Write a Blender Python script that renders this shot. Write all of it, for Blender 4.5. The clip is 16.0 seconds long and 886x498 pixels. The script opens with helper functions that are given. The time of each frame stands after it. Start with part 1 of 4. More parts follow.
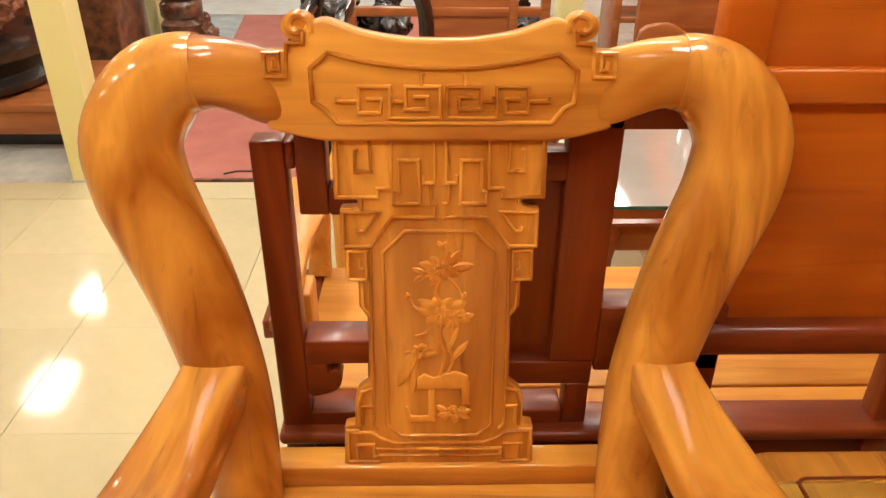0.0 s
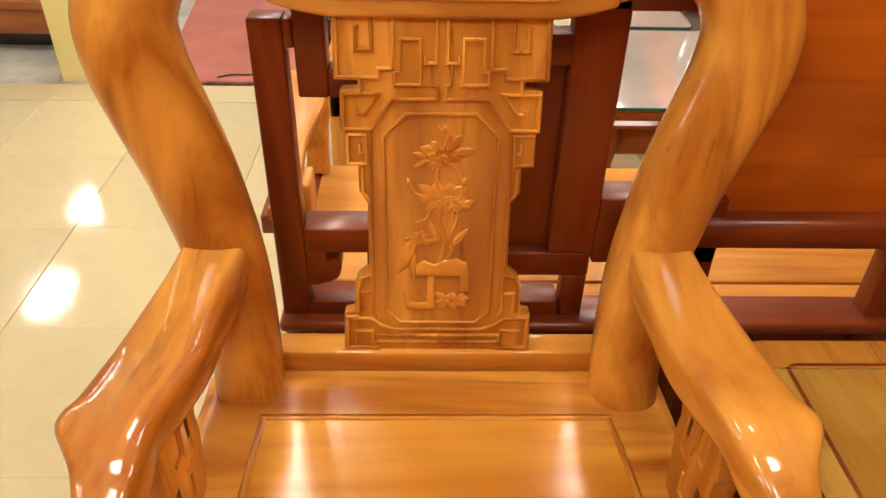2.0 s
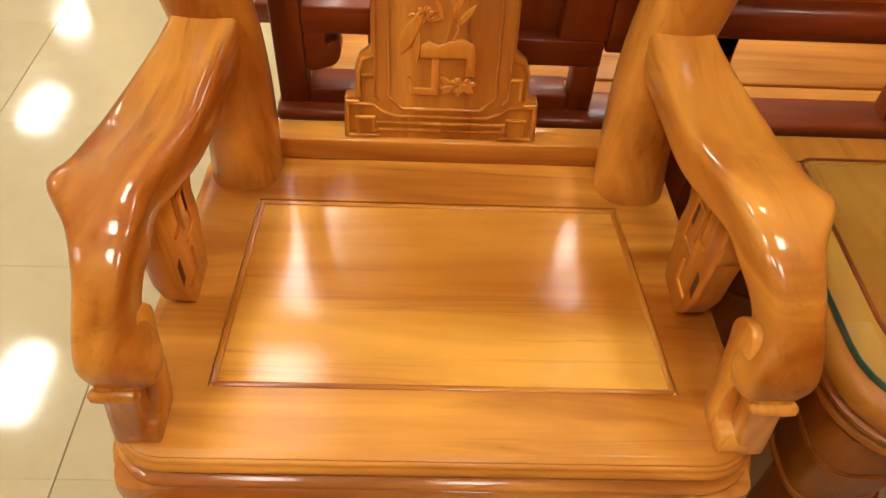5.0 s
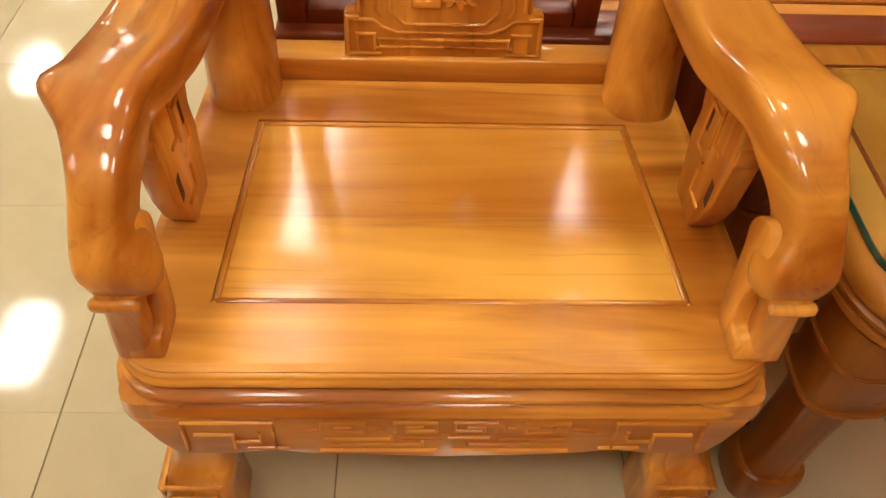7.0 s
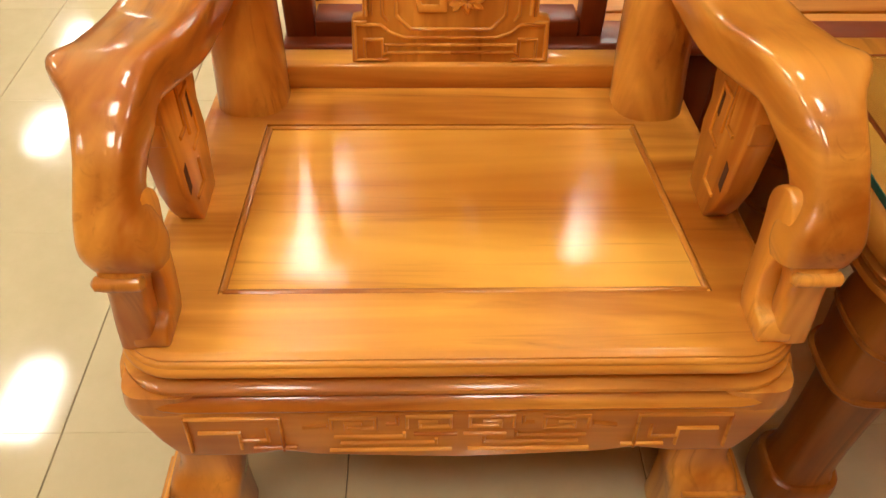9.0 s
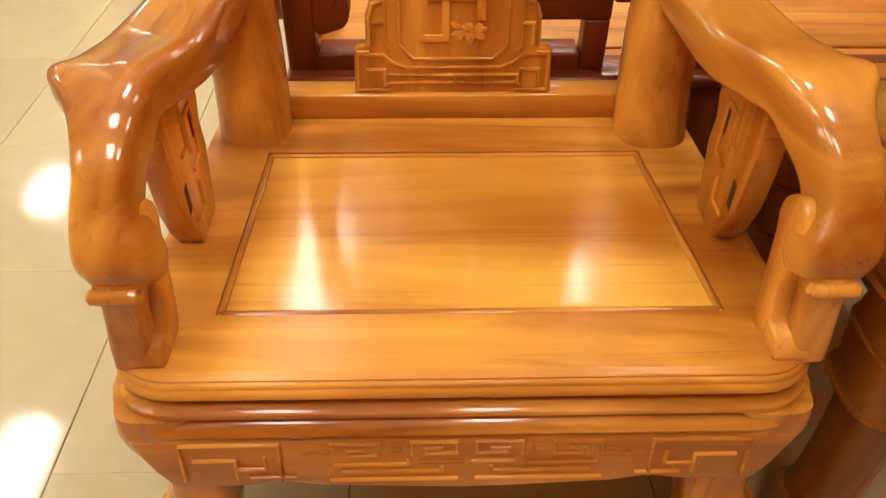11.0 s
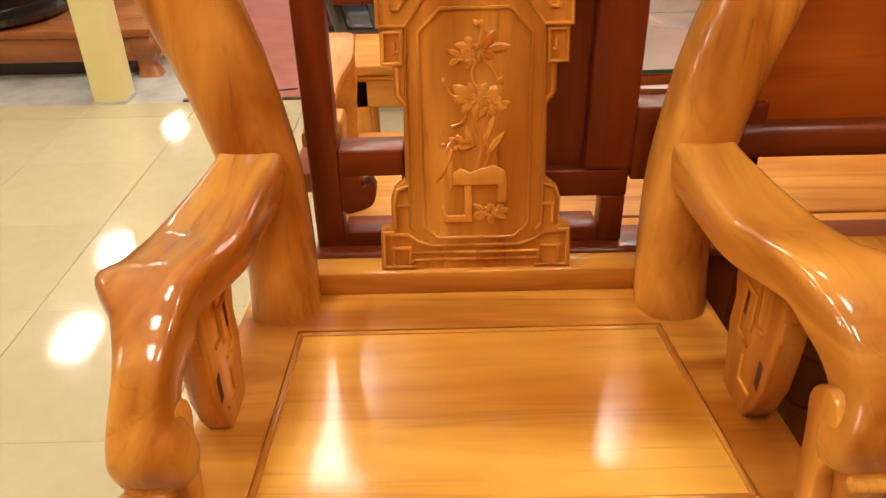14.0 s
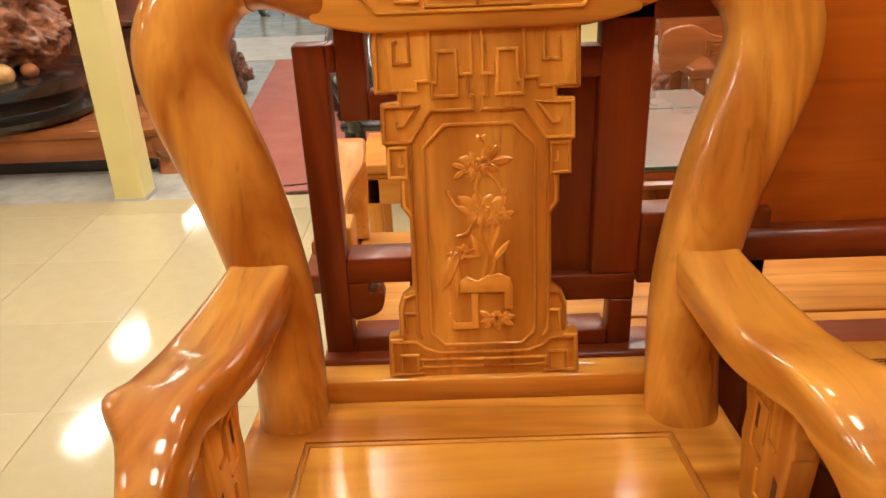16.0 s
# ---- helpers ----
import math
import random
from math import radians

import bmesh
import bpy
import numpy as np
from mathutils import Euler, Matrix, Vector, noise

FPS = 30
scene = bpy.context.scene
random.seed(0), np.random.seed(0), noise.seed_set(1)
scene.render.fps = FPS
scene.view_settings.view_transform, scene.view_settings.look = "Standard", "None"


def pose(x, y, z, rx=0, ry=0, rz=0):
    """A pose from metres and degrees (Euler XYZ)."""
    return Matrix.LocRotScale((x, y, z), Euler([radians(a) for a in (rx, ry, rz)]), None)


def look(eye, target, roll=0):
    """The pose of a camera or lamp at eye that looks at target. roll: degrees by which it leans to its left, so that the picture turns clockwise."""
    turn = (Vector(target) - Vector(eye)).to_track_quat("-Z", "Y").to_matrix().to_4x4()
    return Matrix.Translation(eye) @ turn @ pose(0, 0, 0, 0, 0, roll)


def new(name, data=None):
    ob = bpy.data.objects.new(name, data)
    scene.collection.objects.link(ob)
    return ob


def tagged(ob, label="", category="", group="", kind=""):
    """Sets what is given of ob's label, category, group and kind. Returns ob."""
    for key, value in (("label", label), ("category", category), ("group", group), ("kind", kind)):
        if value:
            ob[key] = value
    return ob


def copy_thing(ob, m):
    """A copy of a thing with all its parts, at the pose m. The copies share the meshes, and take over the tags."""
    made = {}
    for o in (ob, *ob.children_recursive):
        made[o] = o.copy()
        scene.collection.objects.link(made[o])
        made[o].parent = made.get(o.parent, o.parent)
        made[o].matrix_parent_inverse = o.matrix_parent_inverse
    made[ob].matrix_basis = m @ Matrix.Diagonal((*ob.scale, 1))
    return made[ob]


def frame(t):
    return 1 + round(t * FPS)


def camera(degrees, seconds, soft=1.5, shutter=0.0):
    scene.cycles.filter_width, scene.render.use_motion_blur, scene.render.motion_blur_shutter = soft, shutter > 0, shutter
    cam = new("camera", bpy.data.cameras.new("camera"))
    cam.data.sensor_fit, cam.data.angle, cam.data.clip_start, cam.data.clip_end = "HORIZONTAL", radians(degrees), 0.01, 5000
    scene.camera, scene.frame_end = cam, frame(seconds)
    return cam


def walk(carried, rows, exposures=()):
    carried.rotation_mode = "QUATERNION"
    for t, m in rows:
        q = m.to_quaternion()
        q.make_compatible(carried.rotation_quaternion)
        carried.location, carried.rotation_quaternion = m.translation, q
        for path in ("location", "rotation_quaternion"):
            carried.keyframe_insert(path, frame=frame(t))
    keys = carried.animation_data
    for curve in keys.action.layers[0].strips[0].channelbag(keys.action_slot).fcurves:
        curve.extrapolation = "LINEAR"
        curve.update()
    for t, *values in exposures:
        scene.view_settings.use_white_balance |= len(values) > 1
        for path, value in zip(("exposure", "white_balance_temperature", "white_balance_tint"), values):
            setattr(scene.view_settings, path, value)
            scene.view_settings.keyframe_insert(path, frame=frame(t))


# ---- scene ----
cam = camera(61.8, 16.0)
PATH = [
    (0, (-0.019, -0.812, 1.427), (0.024, 0.934, 0.453), 0.5),
    (0.5, (-0.024, -0.821, 1.409), (0.028, 0.907, 0.404), 0.6),
    (1, (-0.04, -0.841, 1.376), (0.041, 0.88, 0.36), 1.5),
    (1.5, (-0.023, -0.83, 1.392), (0.029, 0.835, 0.285), 1.4),
    (2, (-0.026, -0.835, 1.38), (0.029, 0.795, 0.223), 1.5),
    (2.5, (-0.031, -0.839, 1.361), (0.026, 0.737, 0.131), 1.9),
    (3, (-0.027, -0.844, 1.348), (0.024, 0.682, 0.056), 1.9),
    (3.5, (-0.026, -0.844, 1.336), (0.022, 0.634, -0.011), 2.1),
    (4, (-0.027, -0.845, 1.326), (0.029, 0.582, -0.074), 2.9),
    (4.5, (-0.027, -0.851, 1.312), (0.024, 0.532, -0.133), 2.8),
    (5, (-0.031, -0.856, 1.298), (0.035, 0.479, -0.191), 3.6),
    (7.3, (-0.036, -0.893, 1.226), (0.032, 0.366, -0.327), 2.5),
    (7.5, (-0.035, -0.895, 1.222), (0.037, 0.381, -0.317), 2.3),
    (8, (-0.034, -0.911, 1.206), (0.037, 0.416, -0.289), 1.7),
    (8.5, (-0.033, -0.93, 1.181), (0.017, 0.429, -0.286), 0.8),
    (9, (-0.041, -0.949, 1.153), (0.004, 0.44, -0.285), 1.0),
    (9.2, (-0.046, -0.952, 1.143), (0.013, 0.448, -0.283), 1.5),
    (11.5, (-0.048, -0.972, 1.099), (0.0, 0.567, -0.177), 0.5),
    (12, (-0.051, -0.97, 1.112), (0.007, 0.608, -0.115), 0.5),
    (12.5, (-0.053, -0.959, 1.126), (-0.003, 0.661, -0.046), 0.0),
    (13, (-0.054, -0.952, 1.145), (-0.028, 0.709, 0.031), -0.9),
    (13.5, (-0.048, -0.951, 1.156), (-0.041, 0.739, 0.087), -1.4),
    (14, (-0.055, -0.948, 1.166), (-0.055, 0.769, 0.14), -1.3),
    (14.5, (-0.049, -0.945, 1.178), (-0.065, 0.802, 0.204), -1.9),
    (15, (-0.052, -0.941, 1.189), (-0.061, 0.823, 0.247), -1.7),
    (15.5, (-0.039, -0.939, 1.197), (-0.066, 0.855, 0.314), -2.0),
    (16, (-0.039, -0.937, 1.208), (-0.076, 0.882, 0.378), -2.5),
]
walk(cam, [(t, look(eye, target, roll)) for t, eye, target, roll in PATH],
     [(0.0, 0.05), (2.5, -0.06), (5.0, -0.24), (7.5, -0.14), (9.0, -0.08), (11.5, -0.06), (14.0, -0.06), (16.0, -0.05)])

# ---- world, lights ----
world = bpy.data.worlds.new("world")
scene.world = world
world.use_nodes = True
_nt = world.node_tree
_sky = _nt.nodes.new("ShaderNodeTexSky")
_sky.sky_type, _sky.sun_disc = "NISHITA", False
_sky.sun_elevation, _sky.sun_rotation = radians(25), radians(200)
_nt.links.new(_sky.outputs[0], _nt.nodes["Background"].inputs[0])
_nt.nodes["Background"].inputs[1].default_value = 0.06
LAMP = 33.0
CEIL = 3.0


# ---- materials ----
def base_mat(name, rough=0.5, metal=0.0, coat=0.0, coat_rough=0.05):
    m = bpy.data.materials.new(name)
    m.use_nodes = True
    b = m.node_tree.nodes["Principled BSDF"]
    b.inputs["Roughness"].default_value = rough
    b.inputs["Metallic"].default_value = metal
    b.inputs["Coat Weight"].default_value = coat
    b.inputs["Coat Roughness"].default_value = coat_rough
    return m, m.node_tree, b


def ramp(nt, stops):
    r = nt.nodes.new("ShaderNodeValToRGB")
    e = r.color_ramp.elements
    while len(e) < len(stops):
        e.new(0.5)
    for i, (p, c) in enumerate(stops):
        e[i].position, e[i].color = p, (*c, 1)
    return r


def noise_node(nt, vec, scale, detail=3, rough=0.5, distort=0.0):
    n = nt.nodes.new("ShaderNodeTexNoise")
    n.inputs["Scale"].default_value, n.inputs["Detail"].default_value = scale, detail
    n.inputs["Roughness"].default_value, n.inputs["Distortion"].default_value = rough, distort
    nt.links.new(vec, n.inputs["Vector"])
    return n.outputs["Fac"]


def mixc(nt, fac, a, b, mode="MIX"):
    m = nt.nodes.new("ShaderNodeMix")
    m.data_type, m.blend_type = "RGBA", mode
    for s, v in ((0, fac), (6, a), (7, b)):
        if isinstance(v, (int, float)):
            m.inputs[s].default_value = v
        elif isinstance(v, tuple):
            m.inputs[s].default_value = (*v, 1)
        else:
            nt.links.new(v, m.inputs[s])
    return m.outputs[2]


def wood(name, light, mid, dark, axis=0, rough=0.36, coat=0.62, coat_rough=0.095, streak=0.45, grain=1.0, lines=0.6):
    """Lacquered wood whose grain runs along one axis of the object."""
    m, nt, b = base_mat(name, rough, 0, coat, coat_rough)
    b.inputs["Specular IOR Level"].default_value = 0.2
    tc = nt.nodes.new("ShaderNodeTexCoord")
    inf = nt.nodes.new("ShaderNodeObjectInfo")
    add = nt.nodes.new("ShaderNodeVectorMath")
    add.operation = "MULTIPLY_ADD"
    comb = nt.nodes.new("ShaderNodeCombineXYZ")
    for i in range(3):
        nt.links.new(inf.outputs["Random"], comb.inputs[i])
    nt.links.new(comb.outputs[0], add.inputs[0])
    add.inputs[1].default_value = (7.3, 4.1, 9.7)
    nt.links.new(tc.outputs["Object"], add.inputs[2])

    def stretched(s_along, s_across):
        mp = nt.nodes.new("ShaderNodeMapping")
        sc = [s_across] * 3
        sc[axis] = s_along
        mp.inputs["Scale"].default_value = sc
        nt.links.new(add.outputs[0], mp.inputs["Vector"])
        return mp.outputs[0]

    broad = noise_node(nt, stretched(0.9 * grain, 6.5 * grain), 1.0, 3, 0.5, 1.6)
    col = ramp(nt, [(0.34, mid), (0.5, tuple((x + y) / 2 for x, y in zip(light, mid))), (0.66, light)])
    nt.links.new(broad, col.inputs[0])
    fine = noise_node(nt, stretched(4 * grain, 75 * grain), 1.0, 2, 0.5, 0.8)
    fr = ramp(nt, [(0.30, (0.90, 0.86, 0.80)), (0.70, (1.04, 1.04, 1.04))])
    nt.links.new(fine, fr.inputs[0])
    c = mixc(nt, lines, col.outputs[0], fr.outputs[0], "MULTIPLY")
    blot = noise_node(nt, stretched(2.2, 4.5), 1.0, 2, 0.5, 0.6)
    br = ramp(nt, [(0.36, (0.66, 0.50, 0.32)), (0.56, (1.0, 1.0, 1.0))])
    nt.links.new(blot, br.inputs[0])
    c = mixc(nt, 0.5, c, br.outputs[0], "MULTIPLY")
    veins = noise_node(nt, stretched(1.5 * grain, 30 * grain), 1.0, 5, 0.62, 1.2)
    vr = ramp(nt, [(0.56, (0, 0, 0)), (0.66, (streak * 0.45, streak * 0.45, streak * 0.45)), (0.74, (streak * 1.5, streak * 1.5, streak * 1.5))])
    nt.links.new(veins, vr.inputs[0])
    c = mixc(nt, vr.outputs[0], c, dark)
    nt.links.new(c, b.inputs["Base Color"])
    rr = nt.nodes.new("ShaderNodeMapRange")
    rr.inputs[3].default_value, rr.inputs[4].default_value = rough - 0.06, rough + 0.1
    nt.links.new(broad, rr.inputs[0])
    nt.links.new(rr.outputs[0], b.inputs["Roughness"])
    wav = noise_node(nt, stretched(6, 14), 1.0, 2, 0.5, 0.0)
    bp = nt.nodes.new("ShaderNodeBump")
    bp.inputs["Strength"].default_value, bp.inputs["Distance"].default_value = 0.10, 0.004
    nt.links.new(wav, bp.inputs["Height"])
    bp2 = nt.nodes.new("ShaderNodeBump")
    bp2.inputs["Strength"].default_value, bp2.inputs["Distance"].default_value = 0.10, 0.0006
    nt.links.new(fine, bp2.inputs["Height"])
    nt.links.new(bp.outputs[0], bp2.inputs["Normal"])
    nt.links.new(bp2.outputs[0], b.inputs["Normal"])
    nt.links.new(bp.outputs[0], b.inputs["Coat Normal"])
    return m


def plain(name, c1, c2, scale=8, rough=0.5, metal=0.0, coat=0.0, bump=0.1):
    m, nt, b = base_mat(name, rough, metal, coat)
    tc = nt.nodes.new("ShaderNodeTexCoord")
    n1 = noise_node(nt, tc.outputs["Object"], scale, 5, 0.6)
    r = ramp(nt, [(0.35, c1), (0.65, c2)])
    nt.links.new(n1, r.inputs[0])
    nt.links.new(r.outputs[0], b.inputs["Base Color"])
    n2 = noise_node(nt, tc.outputs["Object"], scale * 14, 3, 0.6)
    bp = nt.nodes.new("ShaderNodeBump")
    bp.inputs["Strength"].default_value, bp.inputs["Distance"].default_value = bump, 0.002
    nt.links.new(n2, bp.inputs["Height"])
    nt.links.new(bp.outputs[0], b.inputs["Normal"])
    return m


GOLD = ((0.87, 0.428, 0.066), (0.42, 0.132, 0.012), (0.18, 0.045, 0.006))
SEAT = ((0.92, 0.490, 0.074), (0.56, 0.205, 0.018), (0.28, 0.075, 0.009))
gold_x = wood("golden_wood_x", *GOLD, axis=0)
frame_wood = wood("golden_wood_frame", *GOLD, axis=0, coat=0.32, coat_rough=0.2)
gold_y = wood("golden_wood_y", *GOLD, axis=1, streak=0.55, coat=0.9, coat_rough=0.088)
gold_z = wood("golden_wood_z", *GOLD, axis=2, streak=0.55, coat=0.9, coat_rough=0.088)
seat_wood = wood("golden_wood_seat", *SEAT, axis=0, streak=0.75, coat=0.65, coat_rough=0.13, grain=0.7, lines=0.3)
GOLD2 = ((0.76, 0.37, 0.068), (0.54, 0.205, 0.024), (0.17, 0.040, 0.006))
gold2_x = wood("honey_wood_x", *GOLD2, axis=0, rough=0.5, coat=0.12, coat_rough=0.25)
gold2_y = wood("honey_wood_y", *GOLD2, axis=1, rough=0.45, coat=0.18, coat_rough=0.2)
gold2_z = wood("honey_wood_z", *GOLD2, axis=2, rough=0.42, coat=0.35, coat_rough=0.12)
# side table's apron and leg wood, darkened for the shade below its top
TABLE_SHADE = ((0.31, 0.105, 0.012), (0.19, 0.053, 0.006), (0.08, 0.019, 0.004))
table_top_y = wood("table_top_wood", (0.56, 0.255, 0.038), (0.36, 0.13, 0.012), (0.10, 0.025, 0.005), axis=1, rough=0.45, coat=0.18, coat_rough=0.2, streak=0.8)
table_shade_y = wood("table_wood_shaded_y", *TABLE_SHADE, axis=1, coat=0.35, coat_rough=0.12)
table_shade_z = wood("table_wood_shaded_z", *TABLE_SHADE, axis=2, coat=0.35, coat_rough=0.12)
carve_wood = wood("golden_wood_carved", (0.80, 0.375, 0.056), (0.59, 0.215, 0.022), (0.26, 0.07, 0.010), axis=2, rough=0.36, coat=0.5, coat_rough=0.12, streak=0.25)
DARK = ((0.25, 0.046, 0.008), (0.145, 0.025, 0.004), (0.045, 0.009, 0.003))
dark_x = wood("dark_wood_x", *DARK, axis=0, rough=0.4, coat=0.4, coat_rough=0.2)
dark_z = wood("dark_wood_z", *DARK, axis=2, rough=0.4, coat=0.4, coat_rough=0.2)
panel_wood = wood("panel_wood", (0.70, 0.200, 0.014), (0.50, 0.118, 0.008), (0.22, 0.045, 0.005), axis=0, rough=0.4, coat=0.35, coat_rough=0.15, streak=0.7, grain=0.6)
pale_wood = plain("pale_wood", (0.50, 0.30, 0.10), (0.66, 0.46, 0.20), 12, 0.35, 0, 0.4)
far_wood = wood("far_wood", (0.42, 0.16, 0.05), (0.32, 0.105, 0.03), (0.12, 0.035, 0.012), axis=0, rough=0.35, coat=0.5, coat_rough=0.1)
carved_brown = plain("carved_brown", (0.045, 0.014, 0.008), (0.22, 0.085, 0.035), 14, 0.35, 0, 0.6, 0.3)
root_brown = plain("root_brown", (0.10, 0.032, 0.018), (0.50, 0.22, 0.11), 18, 0.4, 0, 0.5, 0.3)
black_gloss = plain("black_gloss", (0.008, 0.007, 0.007), (0.02, 0.017, 0.015), 6, 0.25, 0, 0.6)
rubber = plain("rubber", (0.012, 0.012, 0.013), (0.03, 0.03, 0.03), 20, 0.6)
red_carpet = plain("red_carpet", (0.36, 0.115, 0.088), (0.42, 0.145, 0.112), 5, 0.75, bump=0.4)
yellow_paint = plain("yellow_paint", (0.84, 0.80, 0.36), (0.88, 0.84, 0.41), 3, 0.45)
wall_paint = plain("wall_paint", (0.60, 0.50, 0.32), (0.66, 0.56, 0.37), 2, 0.7)
ceil_paint = plain("ceiling_paint", (0.80, 0.78, 0.72), (0.84, 0.82, 0.77), 2, 0.8)
grey_stone = plain("grey_stone", (0.36, 0.37, 0.33), (0.55, 0.55, 0.50), 4, 0.2)
road_mat = plain("asphalt", (0.10, 0.10, 0.10), (0.17, 0.17, 0.17), 9, 0.8, bump=0.4)
light_stone = plain("light_stone", (0.48, 0.48, 0.44), (0.60, 0.60, 0.56), 5, 0.5)
grout = plain("grout", (0.12, 0.10, 0.06), (0.20, 0.165, 0.10), 30, 0.8)
# dark brown painted for the shade inside the slat slots
cut_shade_brown = plain("cut_shade_brown", (0.07, 0.022, 0.006), (0.11, 0.035, 0.010), 20, 0.8)
steel = plain("steel", (0.5, 0.5, 0.5), (0.6, 0.6, 0.6), 10, 0.25, 1.0)


def tile_material():
    m, nt, b = base_mat("cream_tile", 0.07)
    b.inputs["Specular IOR Level"].default_value = 0.85
    inf = nt.nodes.new("ShaderNodeObjectInfo")
    tc = nt.nodes.new("ShaderNodeTexCoord")
    r = ramp(nt, [(0.0, (0.52, 0.452, 0.272)), (1.0, (0.57, 0.496, 0.305))])
    nt.links.new(inf.outputs["Random"], r.inputs[0])
    n = noise_node(nt, tc.outputs["Object"], 14, 6, 0.65)
    r2 = ramp(nt, [(0.3, (0.96, 0.955, 0.94)), (0.7, (1.03, 1.03, 1.03))])
    nt.links.new(n, r2.inputs[0])
    nt.links.new(mixc(nt, 1.0, r.outputs[0], r2.outputs[0], "MULTIPLY"), b.inputs["Base Color"])
    sm = noise_node(nt, tc.outputs["Object"], 3, 4, 0.6)
    mr = nt.nodes.new("ShaderNodeMapRange")
    mr.inputs[3].default_value, mr.inputs[4].default_value = 0.04, 0.12
    nt.links.new(sm, mr.inputs[0])
    nt.links.new(mr.outputs[0], b.inputs["Roughness"])
    wob = noise_node(nt, tc.outputs["Object"], 9, 2, 0.5)
    bp = nt.nodes.new("ShaderNodeBump")
    bp.inputs["Strength"].default_value, bp.inputs["Distance"].default_value = 0.05, 0.002
    nt.links.new(wob, bp.inputs["Height"])
    nt.links.new(bp.outputs[0], b.inputs["Normal"])
    return m


tile_mat = tile_material()


def glass_material(name, col, rough=0.02):
    m, nt, b = base_mat(name, rough)
    b.inputs["Base Color"].default_value = (*col, 1)
    b.inputs["Transmission Weight"].default_value = 1.0
    b.inputs["IOR"].default_value = 1.5
    return m


glass = glass_material("table_glass", (0.80, 0.93, 0.88))
glass_edge = plain("glass_edge", (0.010, 0.075, 0.058), (0.025, 0.12, 0.095), 20, 0.1, 0, 0.5)


def emit_material(name, col, strength):
    m, nt, b = base_mat(name, 0.5)
    b.inputs["Base Color"].default_value = (0.8, 0.8, 0.8, 1)
    b.inputs["Emission Color"].default_value = (*col, 1)
    b.inputs["Emission Strength"].default_value = strength
    return m


lamp_mat = emit_material("lamp_diffuser", (1.0, 0.93, 0.82), LAMP)


# ---- mesh helpers ----
def finish(bm, smooth=True, angle=40):
    bmesh.ops.remove_doubles(bm, verts=bm.verts, dist=1e-6)
    bmesh.ops.recalc_face_normals(bm, faces=bm.faces)
    for f in bm.faces:
        f.smooth = smooth
    lim = radians(angle)
    for e in bm.edges:
        if len(e.link_faces) == 2 and e.calc_face_angle(0) > lim:
            e.smooth = False


def part(name, bm, material, parent=None, label="", smooth=True, angle=40, bevel=0.0):
    """Links a bmesh as one mesh object, under a thing or a part."""
    finish(bm, smooth, angle)
    if bevel:
        es = [e for e in bm.edges if len(e.link_faces) == 2 and e.calc_face_angle(0) > radians(35)]
        bmesh.ops.bevel(bm, geom=es, offset=bevel, segments=2, profile=0.5, affect="EDGES", clamp_overlap=True)
        for f in bm.faces:
            f.smooth = True
        for e in bm.edges:
            e.smooth = not (len(e.link_faces) == 2 and e.calc_face_angle(0) > radians(50))
    me = bpy.data.meshes.new(name)
    bm.to_mesh(me)
    bm.free()
    me.materials.append(material)
    ob = new(name, me)
    if parent is not None:
        ob.parent = parent
        ob.matrix_parent_inverse = Matrix.Identity(4)
    if label:
        ob["label"] = label
    return ob


def thing(name, label, category, group="", kind="", loc=None):
    ob = new(name)
    ob.empty_display_size = 0.1
    if loc is not None:
        ob.matrix_basis = loc
    return tagged(ob, label, category, group, kind)


def box(bm, x0, x1, y0, y1, z0, z1, f=None):
    vs = []
    for x, y, z in ((x0, y0, z0), (x1, y0, z0), (x1, y1, z0), (x0, y1, z0), (x0, y0, z1), (x1, y0, z1), (x1, y1, z1), (x0, y1, z1)):
        p = (x, y, z) if f is None else f(x, y, z)
        vs.append(bm.verts.new(p))
    for q in ((0, 3, 2, 1), (4, 5, 6, 7), (0, 1, 5, 4), (1, 2, 6, 5), (2, 3, 7, 6), (3, 0, 4, 7)):
        bm.faces.new([vs[i] for i in q])
    return bm


def boxes(*bs):
    bm = bmesh.new()
    for b in bs:
        box(bm, *b)
    return bm


def prism(bm, pts, f, d0, d1):
    """An outline (u, v) run from depth d0 to d1 through the map f(u, v, d)."""
    a = [bm.verts.new(f(u, v, d0)) for u, v in pts]
    b = [bm.verts.new(f(u, v, d1)) for u, v in pts]
    n = len(pts)
    bm.faces.new(a)
    bm.faces.new(list(reversed(b)))
    for i in range(n):
        bm.faces.new((a[i], b[i], b[(i + 1) % n], a[(i + 1) % n]))
    return bm


def smooth_path(pts, n=6, closed=False):
    """Catmull-Rom through points of any size."""
    out, m = [], len(pts)
    P = [np.array(p, float) for p in pts]
    last = m if closed else m - 1
    for i in range(last):
        p0 = P[(i - 1) % m] if closed or i > 0 else 2 * P[0] - P[1]
        p1, p2 = P[i], P[(i + 1) % m]
        p3 = P[(i + 2) % m] if closed or i + 2 < m else 2 * P[-1] - P[-2]
        for k in range(n):
            t = k / n
            out.append(0.5 * (2 * p1 + (p2 - p0) * t + (2 * p0 - 5 * p1 + 4 * p2 - p3) * t * t + (3 * p1 - p0 - 3 * p2 + p3) * t ** 3))
    if not closed:
        out.append(P[-1])
    return out


